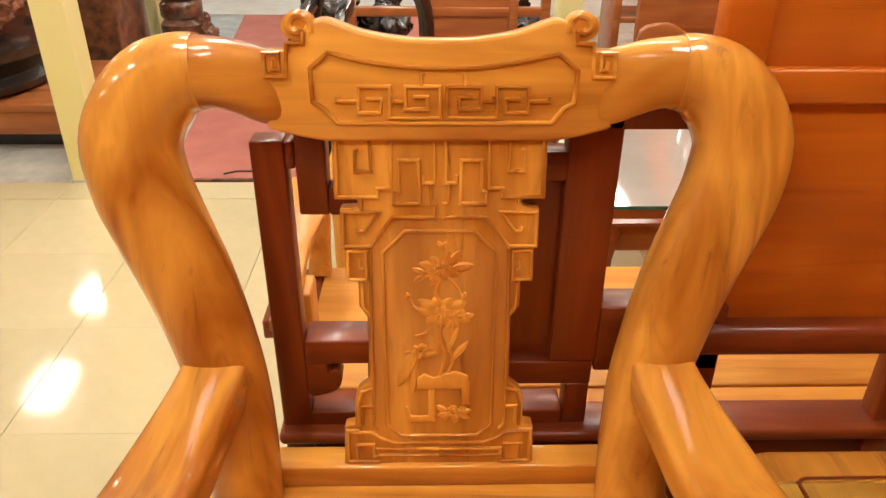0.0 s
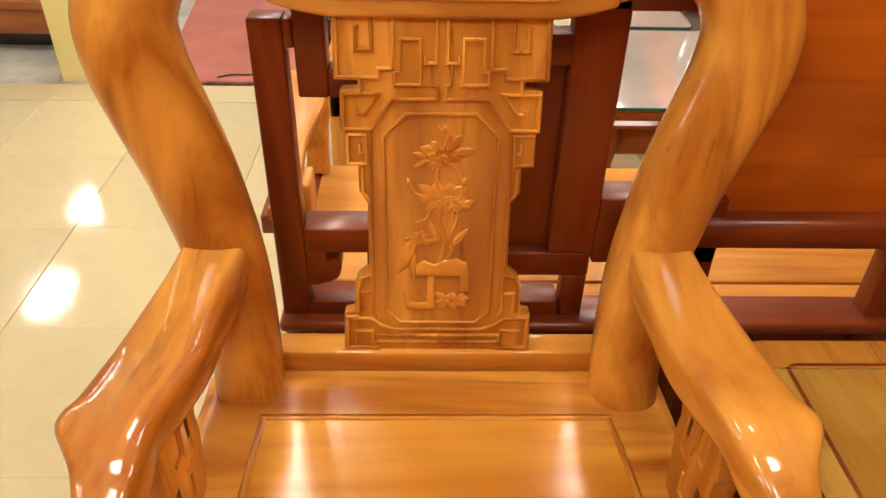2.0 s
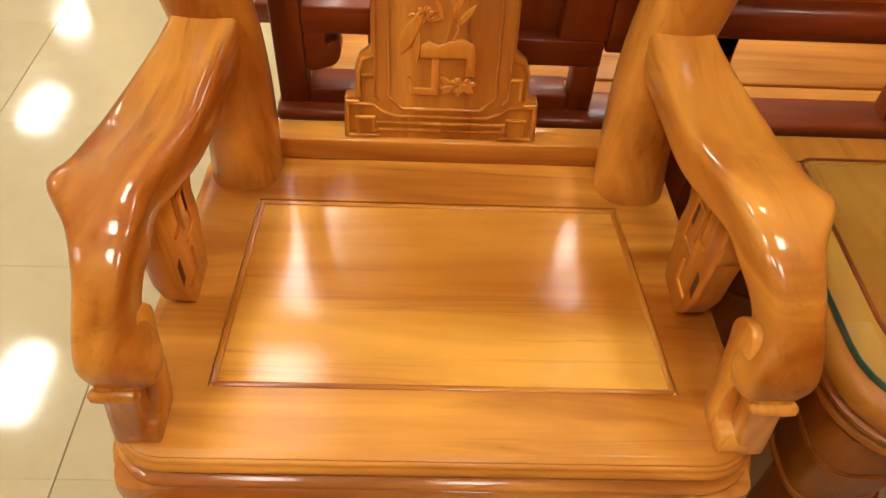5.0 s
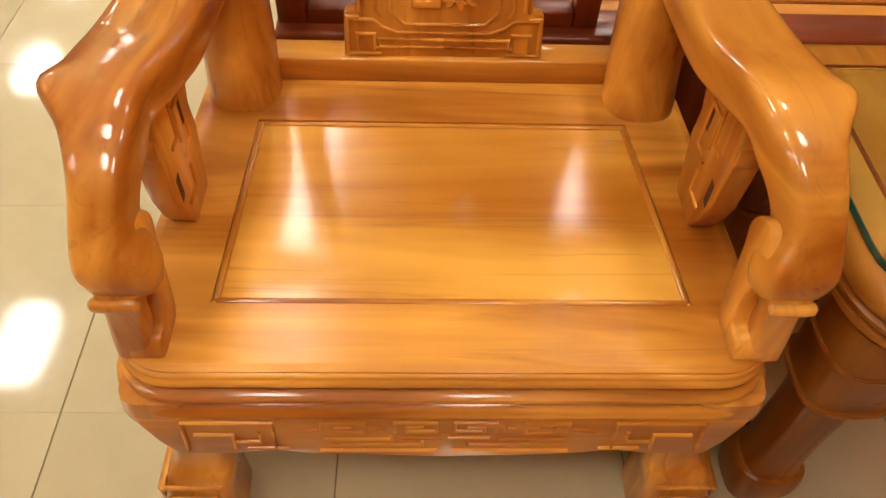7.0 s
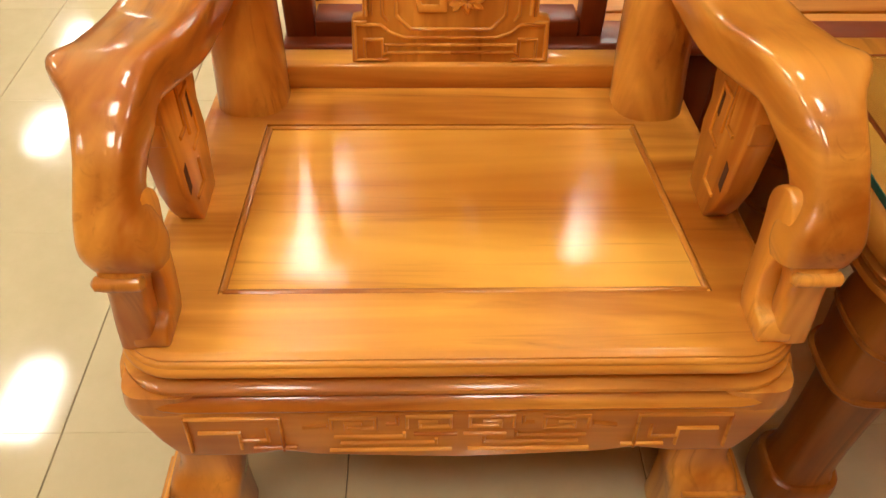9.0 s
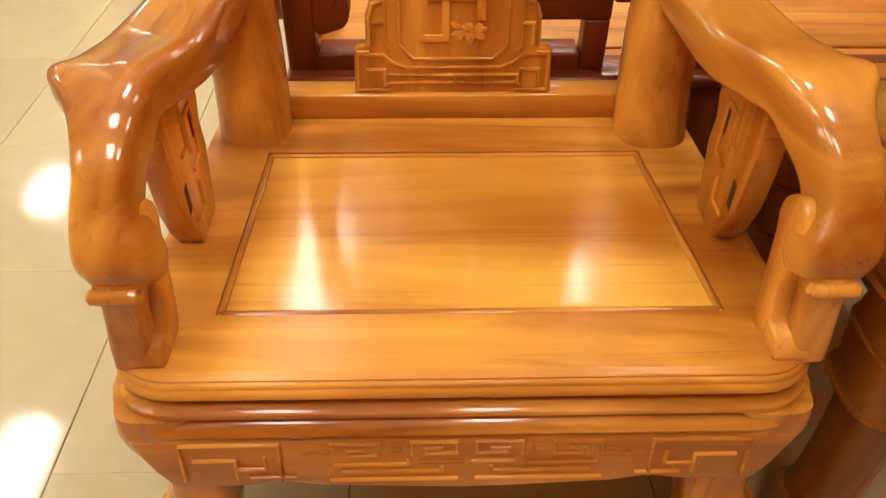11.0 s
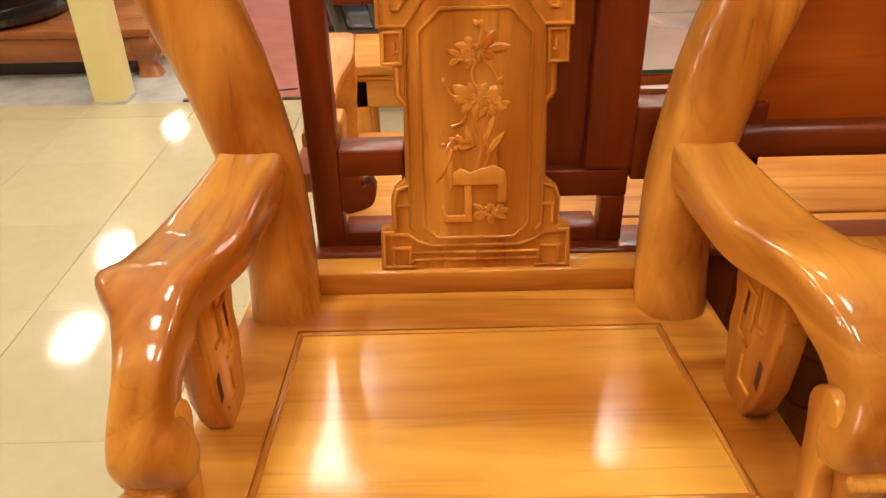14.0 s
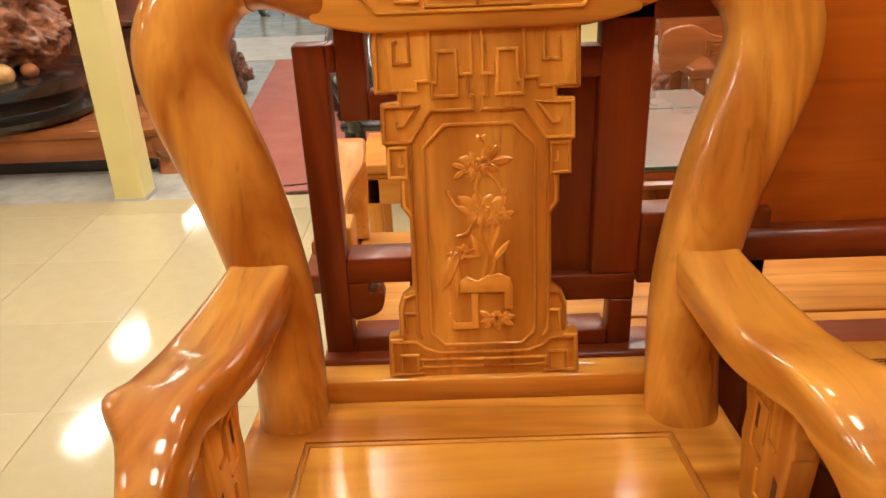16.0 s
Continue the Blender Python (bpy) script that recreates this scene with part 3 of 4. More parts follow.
def build_arm(parent, s, mats=(None, None)):
    my, mz = mats[0] or gold_y, mats[1] or gold_z
    st = [(0.135, 0.688, -0.347, 0.050, 0.038), (0.06, 0.684, -0.350, 0.052, 0.036), (-0.03, 0.676, -0.362, 0.057, 0.033), (-0.12, 0.676, -0.371, 0.062, 0.031), (-0.20, 0.690, -0.378, 0.060, 0.031), (-0.262, 0.700, -0.380, 0.052, 0.031),
          (-0.310, 0.692, -0.370, 0.040, 0.034), (-0.348, 0.668, -0.370, 0.032, 0.035), (-0.374, 0.634, -0.374, 0.032, 0.034), (-0.390, 0.608, -0.369, 0.039, 0.037), (-0.399, 0.589, -0.366, 0.041, 0.035), (-0.406, 0.572, -0.362, 0.036, 0.026)]
    skew, foot = (0.011, 0.014) if s < 0 else (0.008, 0.0)
    P = smooth_path(st, 5)
    rings = []
    for i, p in enumerate(P):
        a, b = P[max(i - 1, 0)], P[min(i + 1, len(P) - 1)]
        t = Vector((0, b[0] - a[0], b[1] - a[1])).normalized()
        V = Vector((1, 0, 0)).cross(t).normalized()
        if i < 3:
            V = Vector((0, 0, -1)) if V.z < 0 else Vector((0, 0, 1))
        w = math.exp(-((p[0] + 0.262) / 0.035) ** 2) if p[1] > 0.65 else 0.0
        rg = []
        for q in ring((p[2], p[0], p[1]), Vector((1, 0, 0)), V, p[3], p[4], 4.0 + 1.6 * max(0.0, min(1.0, (p[0] + 0.24) / 0.15)), 28):
            k = max(0.0, (p[2] - q.x) / p[3])
            q = q + Vector((-0.008 * w * k ** 3, 0, 0.014 * w * k ** 3))
            rg.append(Vector((q.x * s + skew * max(0.0, min(1.0, (-0.27 - q.y) / 0.10)), q.y, q.z)))
        rings.append(rg)
    arm = part("arm", loft(bmesh.new(), rings), my, parent, "broad curved golden wood arm turning down at its end")

    # upright block under the arm, leaning inwards, with a rolled lip on its front
    st = [(0.447, -0.376, -0.406, 0.023, 0.021), (0.48, -0.374, -0.406, 0.022, 0.020), (0.52, -0.369, -0.407, 0.021, 0.019), (0.550, -0.364, -0.408, 0.022, 0.020), (0.570, -0.362, -0.410, 0.024, 0.023), (0.585, -0.362, -0.404, 0.025, 0.020)]
    rings = [[Vector((q.x * s + foot, q.y, q.z)) for q in ring((p[1], p[2], p[0]), (1, 0, 0), (0, 1, 0), p[3], p[4], 4.5, 28)] for p in smooth_path(st, 4)]
    part("arm_bracket", loft(bmesh.new(), rings), mz, parent, "golden wood block standing under the arm")
    bm = bmesh.new()
    tube(bm, [((-0.362 + d) * s + foot, -0.430, 0.566) for d in (-0.029, -0.025, -0.015, 0.015, 0.023, 0.027)], [0.004, 0.0085, 0.0095, 0.0095, 0.0085, 0.004], 14)
    part("scroll_lip", bm, mz, parent)
    # strand behind it that rises into a rounded nub, with a notch before it
    prof = smooth_path([(-0.378, 0.640), (-0.360, 0.637), (-0.344, 0.624), (-0.338, 0.604), (-0.345, 0.580), (-0.349, 0.550), (-0.351, 0.500), (-0.364, 0.447), (-0.424, 0.447), (-0.424, 0.470), (-0.412, 0.480), (-0.400, 0.481), (-0.391, 0.496), (-0.388, 0.526), (-0.396, 0.556), (-0.407, 0.590), (-0.397, 0.622)], 3, True)

    def leafside(y, z, d):
        k = max(0.0, min(1.0, (z - 0.447) / 0.12))
        return ((-0.352 + d + 0.007 * (k - 1)) * s + foot * 0.6, y, z)

    part("arm_leaf", prism(bmesh.new(), [(float(a), float(b)) for a, b in prof], leafside, -0.022, 0.019), mz, parent, "curled golden wood strand beside the arm end", bevel=0.007)
    sp = [(-0.208, 0.447), (-0.134, 0.447), (-0.112, 0.545), (-0.116, 0.585), (-0.105, 0.615), (-0.104, 0.672), (-0.243, 0.672), (-0.250, 0.600), (-0.244, 0.525), (-0.228, 0.480)]

    def side2(y, z, d):
        return ((-0.361 + d) * s, y, z)

    slat = part("arm_slat", prism(bmesh.new(), sp, side2, -0.018, 0.018), mz, parent, "carved upright slat under the arm", bevel=0.004)
    # slots are dark plates, the shade of an opening put into their colour
    for yy, zz, ww, hh in ((-0.150, 0.600, 0.008, 0.019), (-0.226, 0.535, 0.006, 0.022)):
        part("slot", prism(bmesh.new(), [(yy - ww, zz - hh), (yy + ww, zz - hh * 0.8), (yy + ww, zz + hh), (yy - ww, zz + hh * 0.8)], side2, -0.0186, 0.0186), cut_shade_brown, slat, "dark narrow plate painted as a shaded cut-out")
    part("slat_lug", prism(bmesh.new(), [(-0.252, 0.604), (-0.214, 0.600), (-0.208, 0.630), (-0.248, 0.634)], side2, -0.014, 0.016), mz, slat, bevel=0.003)
    part("slat_lug", prism(bmesh.new(), [(-0.246, 0.640), (-0.206, 0.640), (-0.204, 0.662), (-0.242, 0.662)], side2, -0.012, 0.014), mz, slat, bevel=0.003)
    for pts in ([(-0.182, 0.548), (-0.148, 0.552), (-0.148, 0.625), (-0.180, 0.625), (-0.180, 0.572)], [(-0.215, 0.590), (-0.190, 0.590), (-0.186, 0.650)], [(-0.214, 0.492), (-0.178, 0.492), (-0.176, 0.530)]):
        part("slat_fret", bead(bmesh.new(), pts, lambda a, b, d: side2(a, b, 0.018 + d), 0.006, 0.003), mz, slat)
    return arm


def rounded_rect(x0, x1, y0, y1, rf, rb, n=6, slant=0.0):
    """A seat outline, counter-clockwise, front corners rf and back corners rb; narrower behind by slant."""
    out = []
    for cx, cy, r, a0 in ((x1 - rf, y0 + rf, rf, -90), (x1 - slant - rb, y1 - rb, rb, 0), (x0 + slant + rb, y1 - rb, rb, 90), (x0 + rf, y0 + rf, rf, 180)):
        for k in range(n + 1):
            a = radians(a0 + 90 * k / n)
            out.append((cx + r * math.cos(a), cy + r * math.sin(a)))
    return out


def moulding(bm, base, prof, hole=None):
    """Runs a profile of (outset, z) round an outline; the outset is taken from its middle."""
    n = len(base)
    B = [np.array(p) for p in base]
    nrm = []
    for i in range(n):
        t = B[(i + 1) % n] - B[i - 1]
        t = t / np.linalg.norm(t)
        nrm.append(np.array((t[1], -t[0])))
    rings = [[(*(B[i] + nrm[i] * o), z) for i in range(n)] for o, z in prof]
    if hole is None:
        return loft(bm, rings)
    loft(bm, rings, cap=False)
    bm.verts.ensure_lookup_table()
    top = bm.verts[-n:]
    zt = rings[-1][0][2]
    inn = [bm.verts.new((x, y, zt)) for x, y in hole]
    low = [bm.verts.new((x, y, zt - 0.012)) for x, y in hole]
    es = [bm.edges.get((top[i], top[(i + 1) % n])) for i in range(n)]
    es += [bm.edges.new((inn[i], inn[(i + 1) % len(inn)])) for i in range(len(inn))]
    bmesh.ops.triangle_fill(bm, edges=es, use_beauty=True)
    for i in range(len(inn)):
        k = (i + 1) % len(inn)
        bm.faces.new((inn[i], low[i], low[k], inn[k]))
    bm.faces.new(low)
    return bm


def build_leg(parent, sx, sy, mat=None):
    st = [(0.395, 0.000, 0.050, 3.6), (0.365, 0.003, 0.050, 3.6), (0.33, -0.001, 0.050, 3.6), (0.29, -0.009, 0.047, 4.0), (0.24, -0.016, 0.045, 4.4), (0.19, -0.014, 0.044, 5.0), (0.168, -0.009, 0.046, 5.0), (0.152, -0.002, 0.051, 5.0), (0.10, 0.009, 0.054, 5.0), (0.05, 0.010, 0.054, 5.0), (0.0, 0.006, 0.050, 5.0)]
    P = smooth_path(st, 3)
    cx, cy = 0.361, (-0.412 if sy < 0 else 0.115)
    rings = [ring((sx * (cx + p[1]), cy + sy * p[1], p[0]), (1, 0, 0), (0, 1, 0), p[2], p[2], p[3], 28) for p in P]
    leg = part("leg", loft(bmesh.new(), rings), mat or gold_z, parent, "square curved golden wood leg with carved foot")

    def face(u, v, d):
        return (sx * (cx + 0.012) + u, cy + sy * (0.0635 + d), v)

    def face2(u, v, d):
        return (sx * (cx + 0.0635 + d), cy + sy * 0.012 + u, v)

    for f in (face, face2):
        part("foot_fret", bead(bmesh.new(), spiral(0, 0.080, 0.066, 0.080, 1, 2), f, 0.008, 0.005), mat or gold_z, leg)
        part("foot_band", bead(bmesh.new(), [(-0.046, 0.138), (0.046, 0.138)], f, 0.008, 0.005, False, -0.0105), mat or gold_z, leg)
    return leg


def build_armchair():
    ch = thing("armchair", "golden lacquered carved wooden armchair with curved back posts", "armchair")
    base = rounded_rect(-0.412, 0.412, -0.452, 0.165, 0.075, 0.02, 7, 0.022)
    # seat slab as a frame round the sunk panel
    bm = bmesh.new()
    prof = [(-0.020, 0.417), (-0.005, 0.418), (0.000, 0.4225), (0.0018, 0.4285), (0.0002, 0.4345), (-0.0028, 0.4372), (-0.0022, 0.4405), (-0.0048, 0.4437), (-0.0078, 0.4446), (-0.0078, 0.4474), (-0.0108, 0.4492), (-0.0145, 0.4494), (-0.0158, 0.4505), (-0.020, 0.4505), (-0.026, 0.450)]
    moulding(bm, base, prof, hole=[(-0.301, -0.346), (0.319, -0.346), (0.290, 0.004), (-0.290, 0.004)])
    part("seat_frame", bm, frame_wood, ch, "smooth golden wood seat with rounded front corners", angle=50)
    # sunk centre panel with its bead
    y0, y1 = -0.346, 0.004

    def inset(o):
        return [(-0.301 + o, y0 + o), (0.319 - o, y0 + o), (0.290 - o, y1 - o), (-0.290 + o, y1 - o)]

    v = inset(0.0005)
    panel = part("seat_panel", prism(bmesh.new(), v, lambda a, b, d: (a, b, 0.446 + d), -0.006, 0.0), seat_wood, ch, "golden wood seat panel with wavy grain")

    def flat(p, q, d):
        return (p, q, 0.446 + d)

    edge = inset(0.0058)
    for a, b in ((0, 1), (1, 2), (2, 3), (3, 0)):
        mt = gold_x if a in (0, 2) else gold_y
        part("panel_bead", bead(bmesh.new(), [edge[a], edge[b]], flat, 0.008, 0.0038), mt, panel)
    bm = bmesh.new()
    moulding(bm, base, [(-0.03, 0.366), (0.006, 0.367), (0.016, 0.372), (0.018, 0.378), (0.012, 0.386), (0.002, 0.390), (0.004, 0.393), (0.008, 0.398), (0.007, 0.403), (0.001, 0.4075), (-0.012, 0.4095), (-0.022, 0.411), (-0.03, 0.4165)])
    part("seat_moulding", bm, gold_x, ch, "double rounded moulding under the seat")
    # aprons
    def front(u, v, d):
        return (u, -0.464 - 0.16 * (0.366 - v) - d, v)
    low = [(-0.396, 0.368), (-0.392, 0.348), (-0.374, 0.312), (-0.354, 0.284), (-0.275, 0.284), (-0.225, 0.292), (-0.18, 0.284), (-0.06, 0.278), (0, 0.276)]
    ap = part("apron", prism(bmesh.new(), low + mirror_x(list(reversed(low[:-1]))), front, -0.03, 0.0), gold_x, ch, "front apron with carved key pattern", bevel=0.006)
    for s in (-1, 1):
        for pts in ([(-0.338, 0.357), (-0.338, 0.298)], [(-0.338, 0.357), (-0.222, 0.357), (-0.222, 0.298)], [(-0.325, 0.332), (-0.275, 0.332), (-0.275, 0.302)], [(-0.275, 0.317), (-0.240, 0.317), (-0.240, 0.338)], [(-0.260, 0.303), (-0.205, 0.303)], [(-0.195, 0.340), (-0.165, 0.344)],
                    [(-0.160, 0.336), (-0.160, 0.356), (-0.105, 0.356), (-0.105, 0.337), (-0.142, 0.337), (-0.142, 0.346), (-0.122, 0.346)], [(-0.092, 0.346), (-0.078, 0.346), (-0.078, 0.358)], [(-0.066, 0.338), (-0.066, 0.358), (-0.012, 0.358), (-0.012, 0.340), (-0.050, 0.340), (-0.050, 0.348), (-0.028, 0.348)], [(-0.158, 0.322), (-0.070, 0.322), (-0.070, 0.330)], [(-0.058, 0.326), (-0.004, 0.326)], [(-0.150, 0.310), (-0.030, 0.310), (-0.030, 0.318)], [(-0.165, 0.297), (-0.010, 0.297)]):
            part("key_fret", bead(bmesh.new(), [(s * a, b) for a, b in pts], front, 0.0046, 0.0037), gold_x, ap)
        part("side_apron", prism(bmesh.new(), [(-0.40, 0.377), (-0.40, 0.30), (0.10, 0.30), (0.10, 0.377)], lambda a, b, d: (s * (0.395 - 0.02 * (a + 0.45) + d), a, b), -0.02, 0.0), gold_y, ch, bevel=0.004)
        build_leg(ch, s, -1)
        build_leg(ch, s, 1)
        build_column(ch, s)
        build_shoulder(ch, s)
        build_arm(ch, s)
    part("rear_apron", boxes((-0.33, 0.33, 0.135, 0.155, 0.30, 0.377)), gold_x, ch, bevel=0.004)
    part("lower_back_rail", boxes((-0.29, 0.29, 0.103, 0.155, 0.449, 0.494)), gold_x, ch, bevel=0.004)
    build_crest(ch)
    build_splat(ch)
    return ch


build_armchair()

# ---- bench behind, seen from its back ----
def build_bench():
    b = thing("bench", "long dark and honey coloured wooden bench with fretwork back", "bench")
    Y0, Y1 = 0.235, 0.280

    def bar(x0, x1, z0, z1, mat=dark_x, name="back_bar", y0=Y0, y1=Y1, bv=0.004, label=""):
        return part(name, boxes((x0, x1, y0, y1, z0, z1)), mat, b, label, bevel=bv)

    bar(-0.286, -0.234, 0.02, 1.027, dark_z, "back_post", label="dark square end post")
    bar(-0.234, -0.219, 0.982, 1.027)
    bar(-0.219, -0.172, 0.904, 1.10, dark_z, "back_bar")
    bar(-0.172, 0.14, 0.904, 0.950)
    bar(-0.219, 0.44, 1.045, 1.12)
    bar(-0.234, -0.10, 0.610, 0.660, y1=0.30)
    hook = smooth_path([(-0.234, 0.612), (-0.234, 0.540), (-0.205, 0.540), (-0.180, 0.552), (-0.172, 0.580), (-0.182, 0.596), (-0.196, 0.590), (-0.196, 0.612)], 3)
    part("back_hook", prism(bmesh.new(), [(float(u), float(v)) for u, v in hook], lambda u, v, d: (u, d, v), Y0 + 0.002, Y1 - 0.002), dark_x, b, bevel=0.003)
    bar(-0.125, -0.09, 0.50, 0.66, dark_z)
    bar(-0.234, 0.23, 0.455, 0.500, y1=0.30)
    part("base_moulding", boxes((-0.292, 1.6, 0.205, 0.30, 0.445, 0.470)), dark_x, b, "dark rounded base moulding", bevel=0.010)
    part("lower_panel", boxes((-0.24, 1.6, 0.255, 0.275, 0.06, 0.45)), dark_x, b, "plain dark lower back panel")
    part("inner_panel", boxes((0.10, 0.20, 0.262, 0.275, 0.60, 0.97)), dark_z, b, "dark recessed panel")
    bar(0.10, 0.198, 0.961, 1.009)
    bar(0.10, 0.275, 0.562, 0.613)
    bar(0.196, 0.278, 0.613, 1.075, dark_z, "back_post", label="broad dark upright of the back")
    bar(0.231, 0.274, 0.470, 0.562, dark_z, "back_post")
    bar(0.278, 0.50, 0.592, 0.727, y1=0.30)
    part("mid_rail", boxes((0.44, 1.6, 0.215, 0.30, 0.634, 0.692)), dark_x, b, "dark rounded middle rail", bevel=0.014)
    part("back_panel", boxes((0.44, 1.6, 0.255, 0.275, 0.690, 1.085)), panel_wood, b, "large plain amber wood back panel", bevel=0.003)
    part("back_panel", boxes((0.44, 1.6, 0.255, 0.275, 1.135, 1.36)), panel_wood, b, "large plain amber wood back panel", bevel=0.003)
    part("upper_rail", boxes((0.40, 1.6, 0.235, 0.285, 1.083, 1.137)), panel_wood, b, bevel=0.006)
    part("back_stile", boxes((0.40, 0.47, 0.237, 0.283, 0.69, 1.40)), panel_wood, b, bevel=0.006)
    bar(0.44, 0.50, 0.02, 0.634, dark_z, "back_post")
    bar(0.82, 0.87, 0.02, 0.634, dark_z, "back_post")
    part("seat_plank", boxes((-0.28, 1.6, 0.285, 0.358, 0.425, 0.450)), gold2_x, b, "honey wood seat plank", bevel=0.003)
    part("seat_corner", boxes((-0.40, -0.281, 0.60, 0.838, 0.40, 0.451)), dark_x, b, "dark end of the seat", bevel=0.006)
    part("seat_plank", boxes((-0.28, 1.6, 0.362, 0.84, 0.425, 0.452)), gold2_x, b, "honey wood seat plank", bevel=0.003)
    part("seat_apron", boxes((-0.27, 1.6, 0.80, 0.825, 0.30, 0.425)), gold2_x, b, bevel=0.004)
    for x in (-0.24, 1.2):
        part("leg", boxes((x, x + 0.09, 0.74, 0.83, 0.0, 0.43)), gold2_z, b, bevel=0.01)
    st = smooth_path([(0.275, 0.665, -0.280, 0.020, 0.014), (0.43, 0.660, -0.286, 0.024, 0.014), (0.56, 0.668, -0.304, 0.040, 0.014), (0.68, 0.685, -0.303, 0.058, 0.015), (0.78, 0.695, -0.306, 0.056, 0.017), (0.845, 0.682, -0.300, 0.045, 0.022), (0.868, 0.64, -0.295, 0.032, 0.026), (0.862, 0.58, -0.290, 0.028, 0.026), (0.835, 0.52, -0.290, 0.026, 0.026), (0.81, 0.45, -0.290, 0.028, 0.028)], 4)
    rings = []
    for i, p in enumerate(st):
        a, c = st[max(i - 1, 0)], st[min(i + 1, len(st) - 1)]
        t = Vector((0, c[0] - a[0], c[1] - a[1])).normalized()
        rings.append(ring((p[2], p[0], p[1]), (1, 0, 0), Vector((1, 0, 0)).cross(t), p[3], p[4], 4.5, 20))
    part("arm", loft(bmesh.new(), rings), gold2_y, b, "curved honey wood arm")
    part("arm_slat", boxes((-0.275, -0.245, 0.40, 0.48, 0.45, 0.65)), gold2_z, b, bevel=0.006)
    return b


build_bench()


# ---- side table with glass ----
def build_side_table():
    t = thing("side_table", "honey wooden side table with glass on its top", "side table")
    base = rounded_rect(0.470, 1.05, -0.47, 0.05, 0.10, 0.05, 7)
    bm = bmesh.new()
    moulding(bm, base, [(-0.05, 0.498), (-0.014, 0.501), (0.000, 0.509), (-0.002, 0.517), (-0.010, 0.521), (-0.001, 0.526), (0.001, 0.534), (-0.008, 0.540), (0.001, 0.546), (0.004, 0.557), (0.002, 0.570), (-0.006, 0.579), (-0.015, 0.582)])
    part("tabletop", bm, table_top_y, t, "moulded honey wood top")
    inner = rounded_rect(0.535, 0.985, -0.405, -0.015, 0.09, 0.02, 7)
    part("tabletop_panel", prism(bmesh.new(), inner, lambda a, c, d: (a, c, d), 0.578, 0.5835), table_top_y, t)
    part("panel_rim", bead(bmesh.new(), inner, lambda a, c, d: (a, c, 0.582 + d), 0.006, 0.0035, True), dark_x, t, "dark line round the panel")
    gl = rounded_rect(0.485, 1.035, -0.455, -0.03, 0.10, 0.03, 7)
    g = part("glass_sheet", prism(bmesh.new(), gl, lambda a, c, d: (a, c, d), 0.5845, 0.5925), glass, t, "clear glass sheet with green edge")
    g.visible_shadow = False
    part("glass_rim", bead(bmesh.new(), [(0.485, -0.24)] + [p for p in gl if p[0] < 0.60 and p[1] < -0.30] + [(0.80, -0.455)], lambda a, c, d: (a, c, 0.5838 + d), 0.0026, 0.0085), glass_edge, t, "green polished glass edge")
    bm = bmesh.new()
    moulding(bm, base, [(-0.10, 0.415), (-0.075, 0.42), (-0.050, 0.44), (-0.035, 0.465), (-0.045, 0.49), (-0.03, 0.50)])
    part("apron", bm, table_shade_y, t)
    for sx, sy in ((0.545, -0.385), (0.975, -0.385), (0.545, -0.03), (0.975, -0.03)):
        st = smooth_path([(0.50, 0.058), (0.44, 0.066), (0.37, 0.062), (0.345, 0.063), (0.33, 0.047), (0.22, 0.041), (0.10, 0.043), (0.085, 0.055), (0.04, 0.058), (0.0, 0.052)], 3)
        leg = part("leg", loft(bmesh.new(), [ring((sx, sy, p[0]), (1, 0, 0), (0, 1, 0), p[1], p[1], 3.2, 24) for p in st]), table_shade_z, t, "rounded leg with carved collar")
        for zc in (0.345, 0.438):
            part("collar_ring", loft(bmesh.new(), [ring((sx, sy, zc + dz), (1, 0, 0), (0, 1, 0), 0.062 + o, 0.062 + o, 3.2, 24) for dz, o in ((-0.007, -0.002), (-0.004, 0.006), (0.000, 0.0075), (0.004, 0.006), (0.007, -0.002))]), table_shade_z, leg)
        part("collar_fret", bead(bmesh.new(), spiral(sx, 0.39, 0.05, 0.04, 1, 2), lambda u, v, d: (u, sy - 0.058 - d, v), 0.006, 0.004), table_shade_z, leg)
    return t


build_side_table()


# ---- glass coffee tables beyond the bench ----
def build_coffee_table(x0, x1, y0, y1, h, label):
    t = thing("coffee_table", label, "coffee table", "glass coffee tables")
    base = rounded_rect(x0, x1, y0, y1, 0.04, 0.04, 4)
    bm = bmesh.new()
    moulding(bm, base, [(-0.03, h - 0.075), (-0.008, h - 0.07), (0.0, h - 0.055), (-0.01, h - 0.045), (-0.004, h - 0.035), (0.0, h - 0.02), (-0.006, h - 0.012)])
    part("tabletop", bm, far_wood, t, "brown moulded wooden top")
    for ya in (y0 + 0.05, y1 - 0.075):
        part("apron", boxes((x0 + 0.05, x1 - 0.05, ya, ya + 0.025, h - 0.17, h - 0.075)), far_wood, t, bevel=0.004)
    part("glass_sheet", prism(bmesh.new(), rounded_rect(x0 - 0.004, x1 + 0.004, y0 - 0.004, y1 + 0.004, 0.03, 0.03, 4), lambda a, c, d: (a, c, d), h - 0.0115, h - 0.0015), pale_glass, t, "glass sheet with green edge")
    part("glass_rim", bead(bmesh.new(), rounded_rect(x0 - 0.004, x1 + 0.004, y0 - 0.004, y1 + 0.004, 0.03, 0.03, 4), lambda a, c, d: (a, c, h - 0.008 + d), 0.006, 0.008, True), glass_edge, t)
    for x in (x0 + 0.07, x1 - 0.07):
        for y in (y0 + 0.07, y1 - 0.07):
            part("leg", lathe(bmesh.new(), [(0.04, 0), (0.045, 0.04), (0.03, 0.10), (0.035, h - 0.2), (0.05, h - 0.12), (0.045, h - 0.075)], x, y, 12), far_wood, t)
    return t


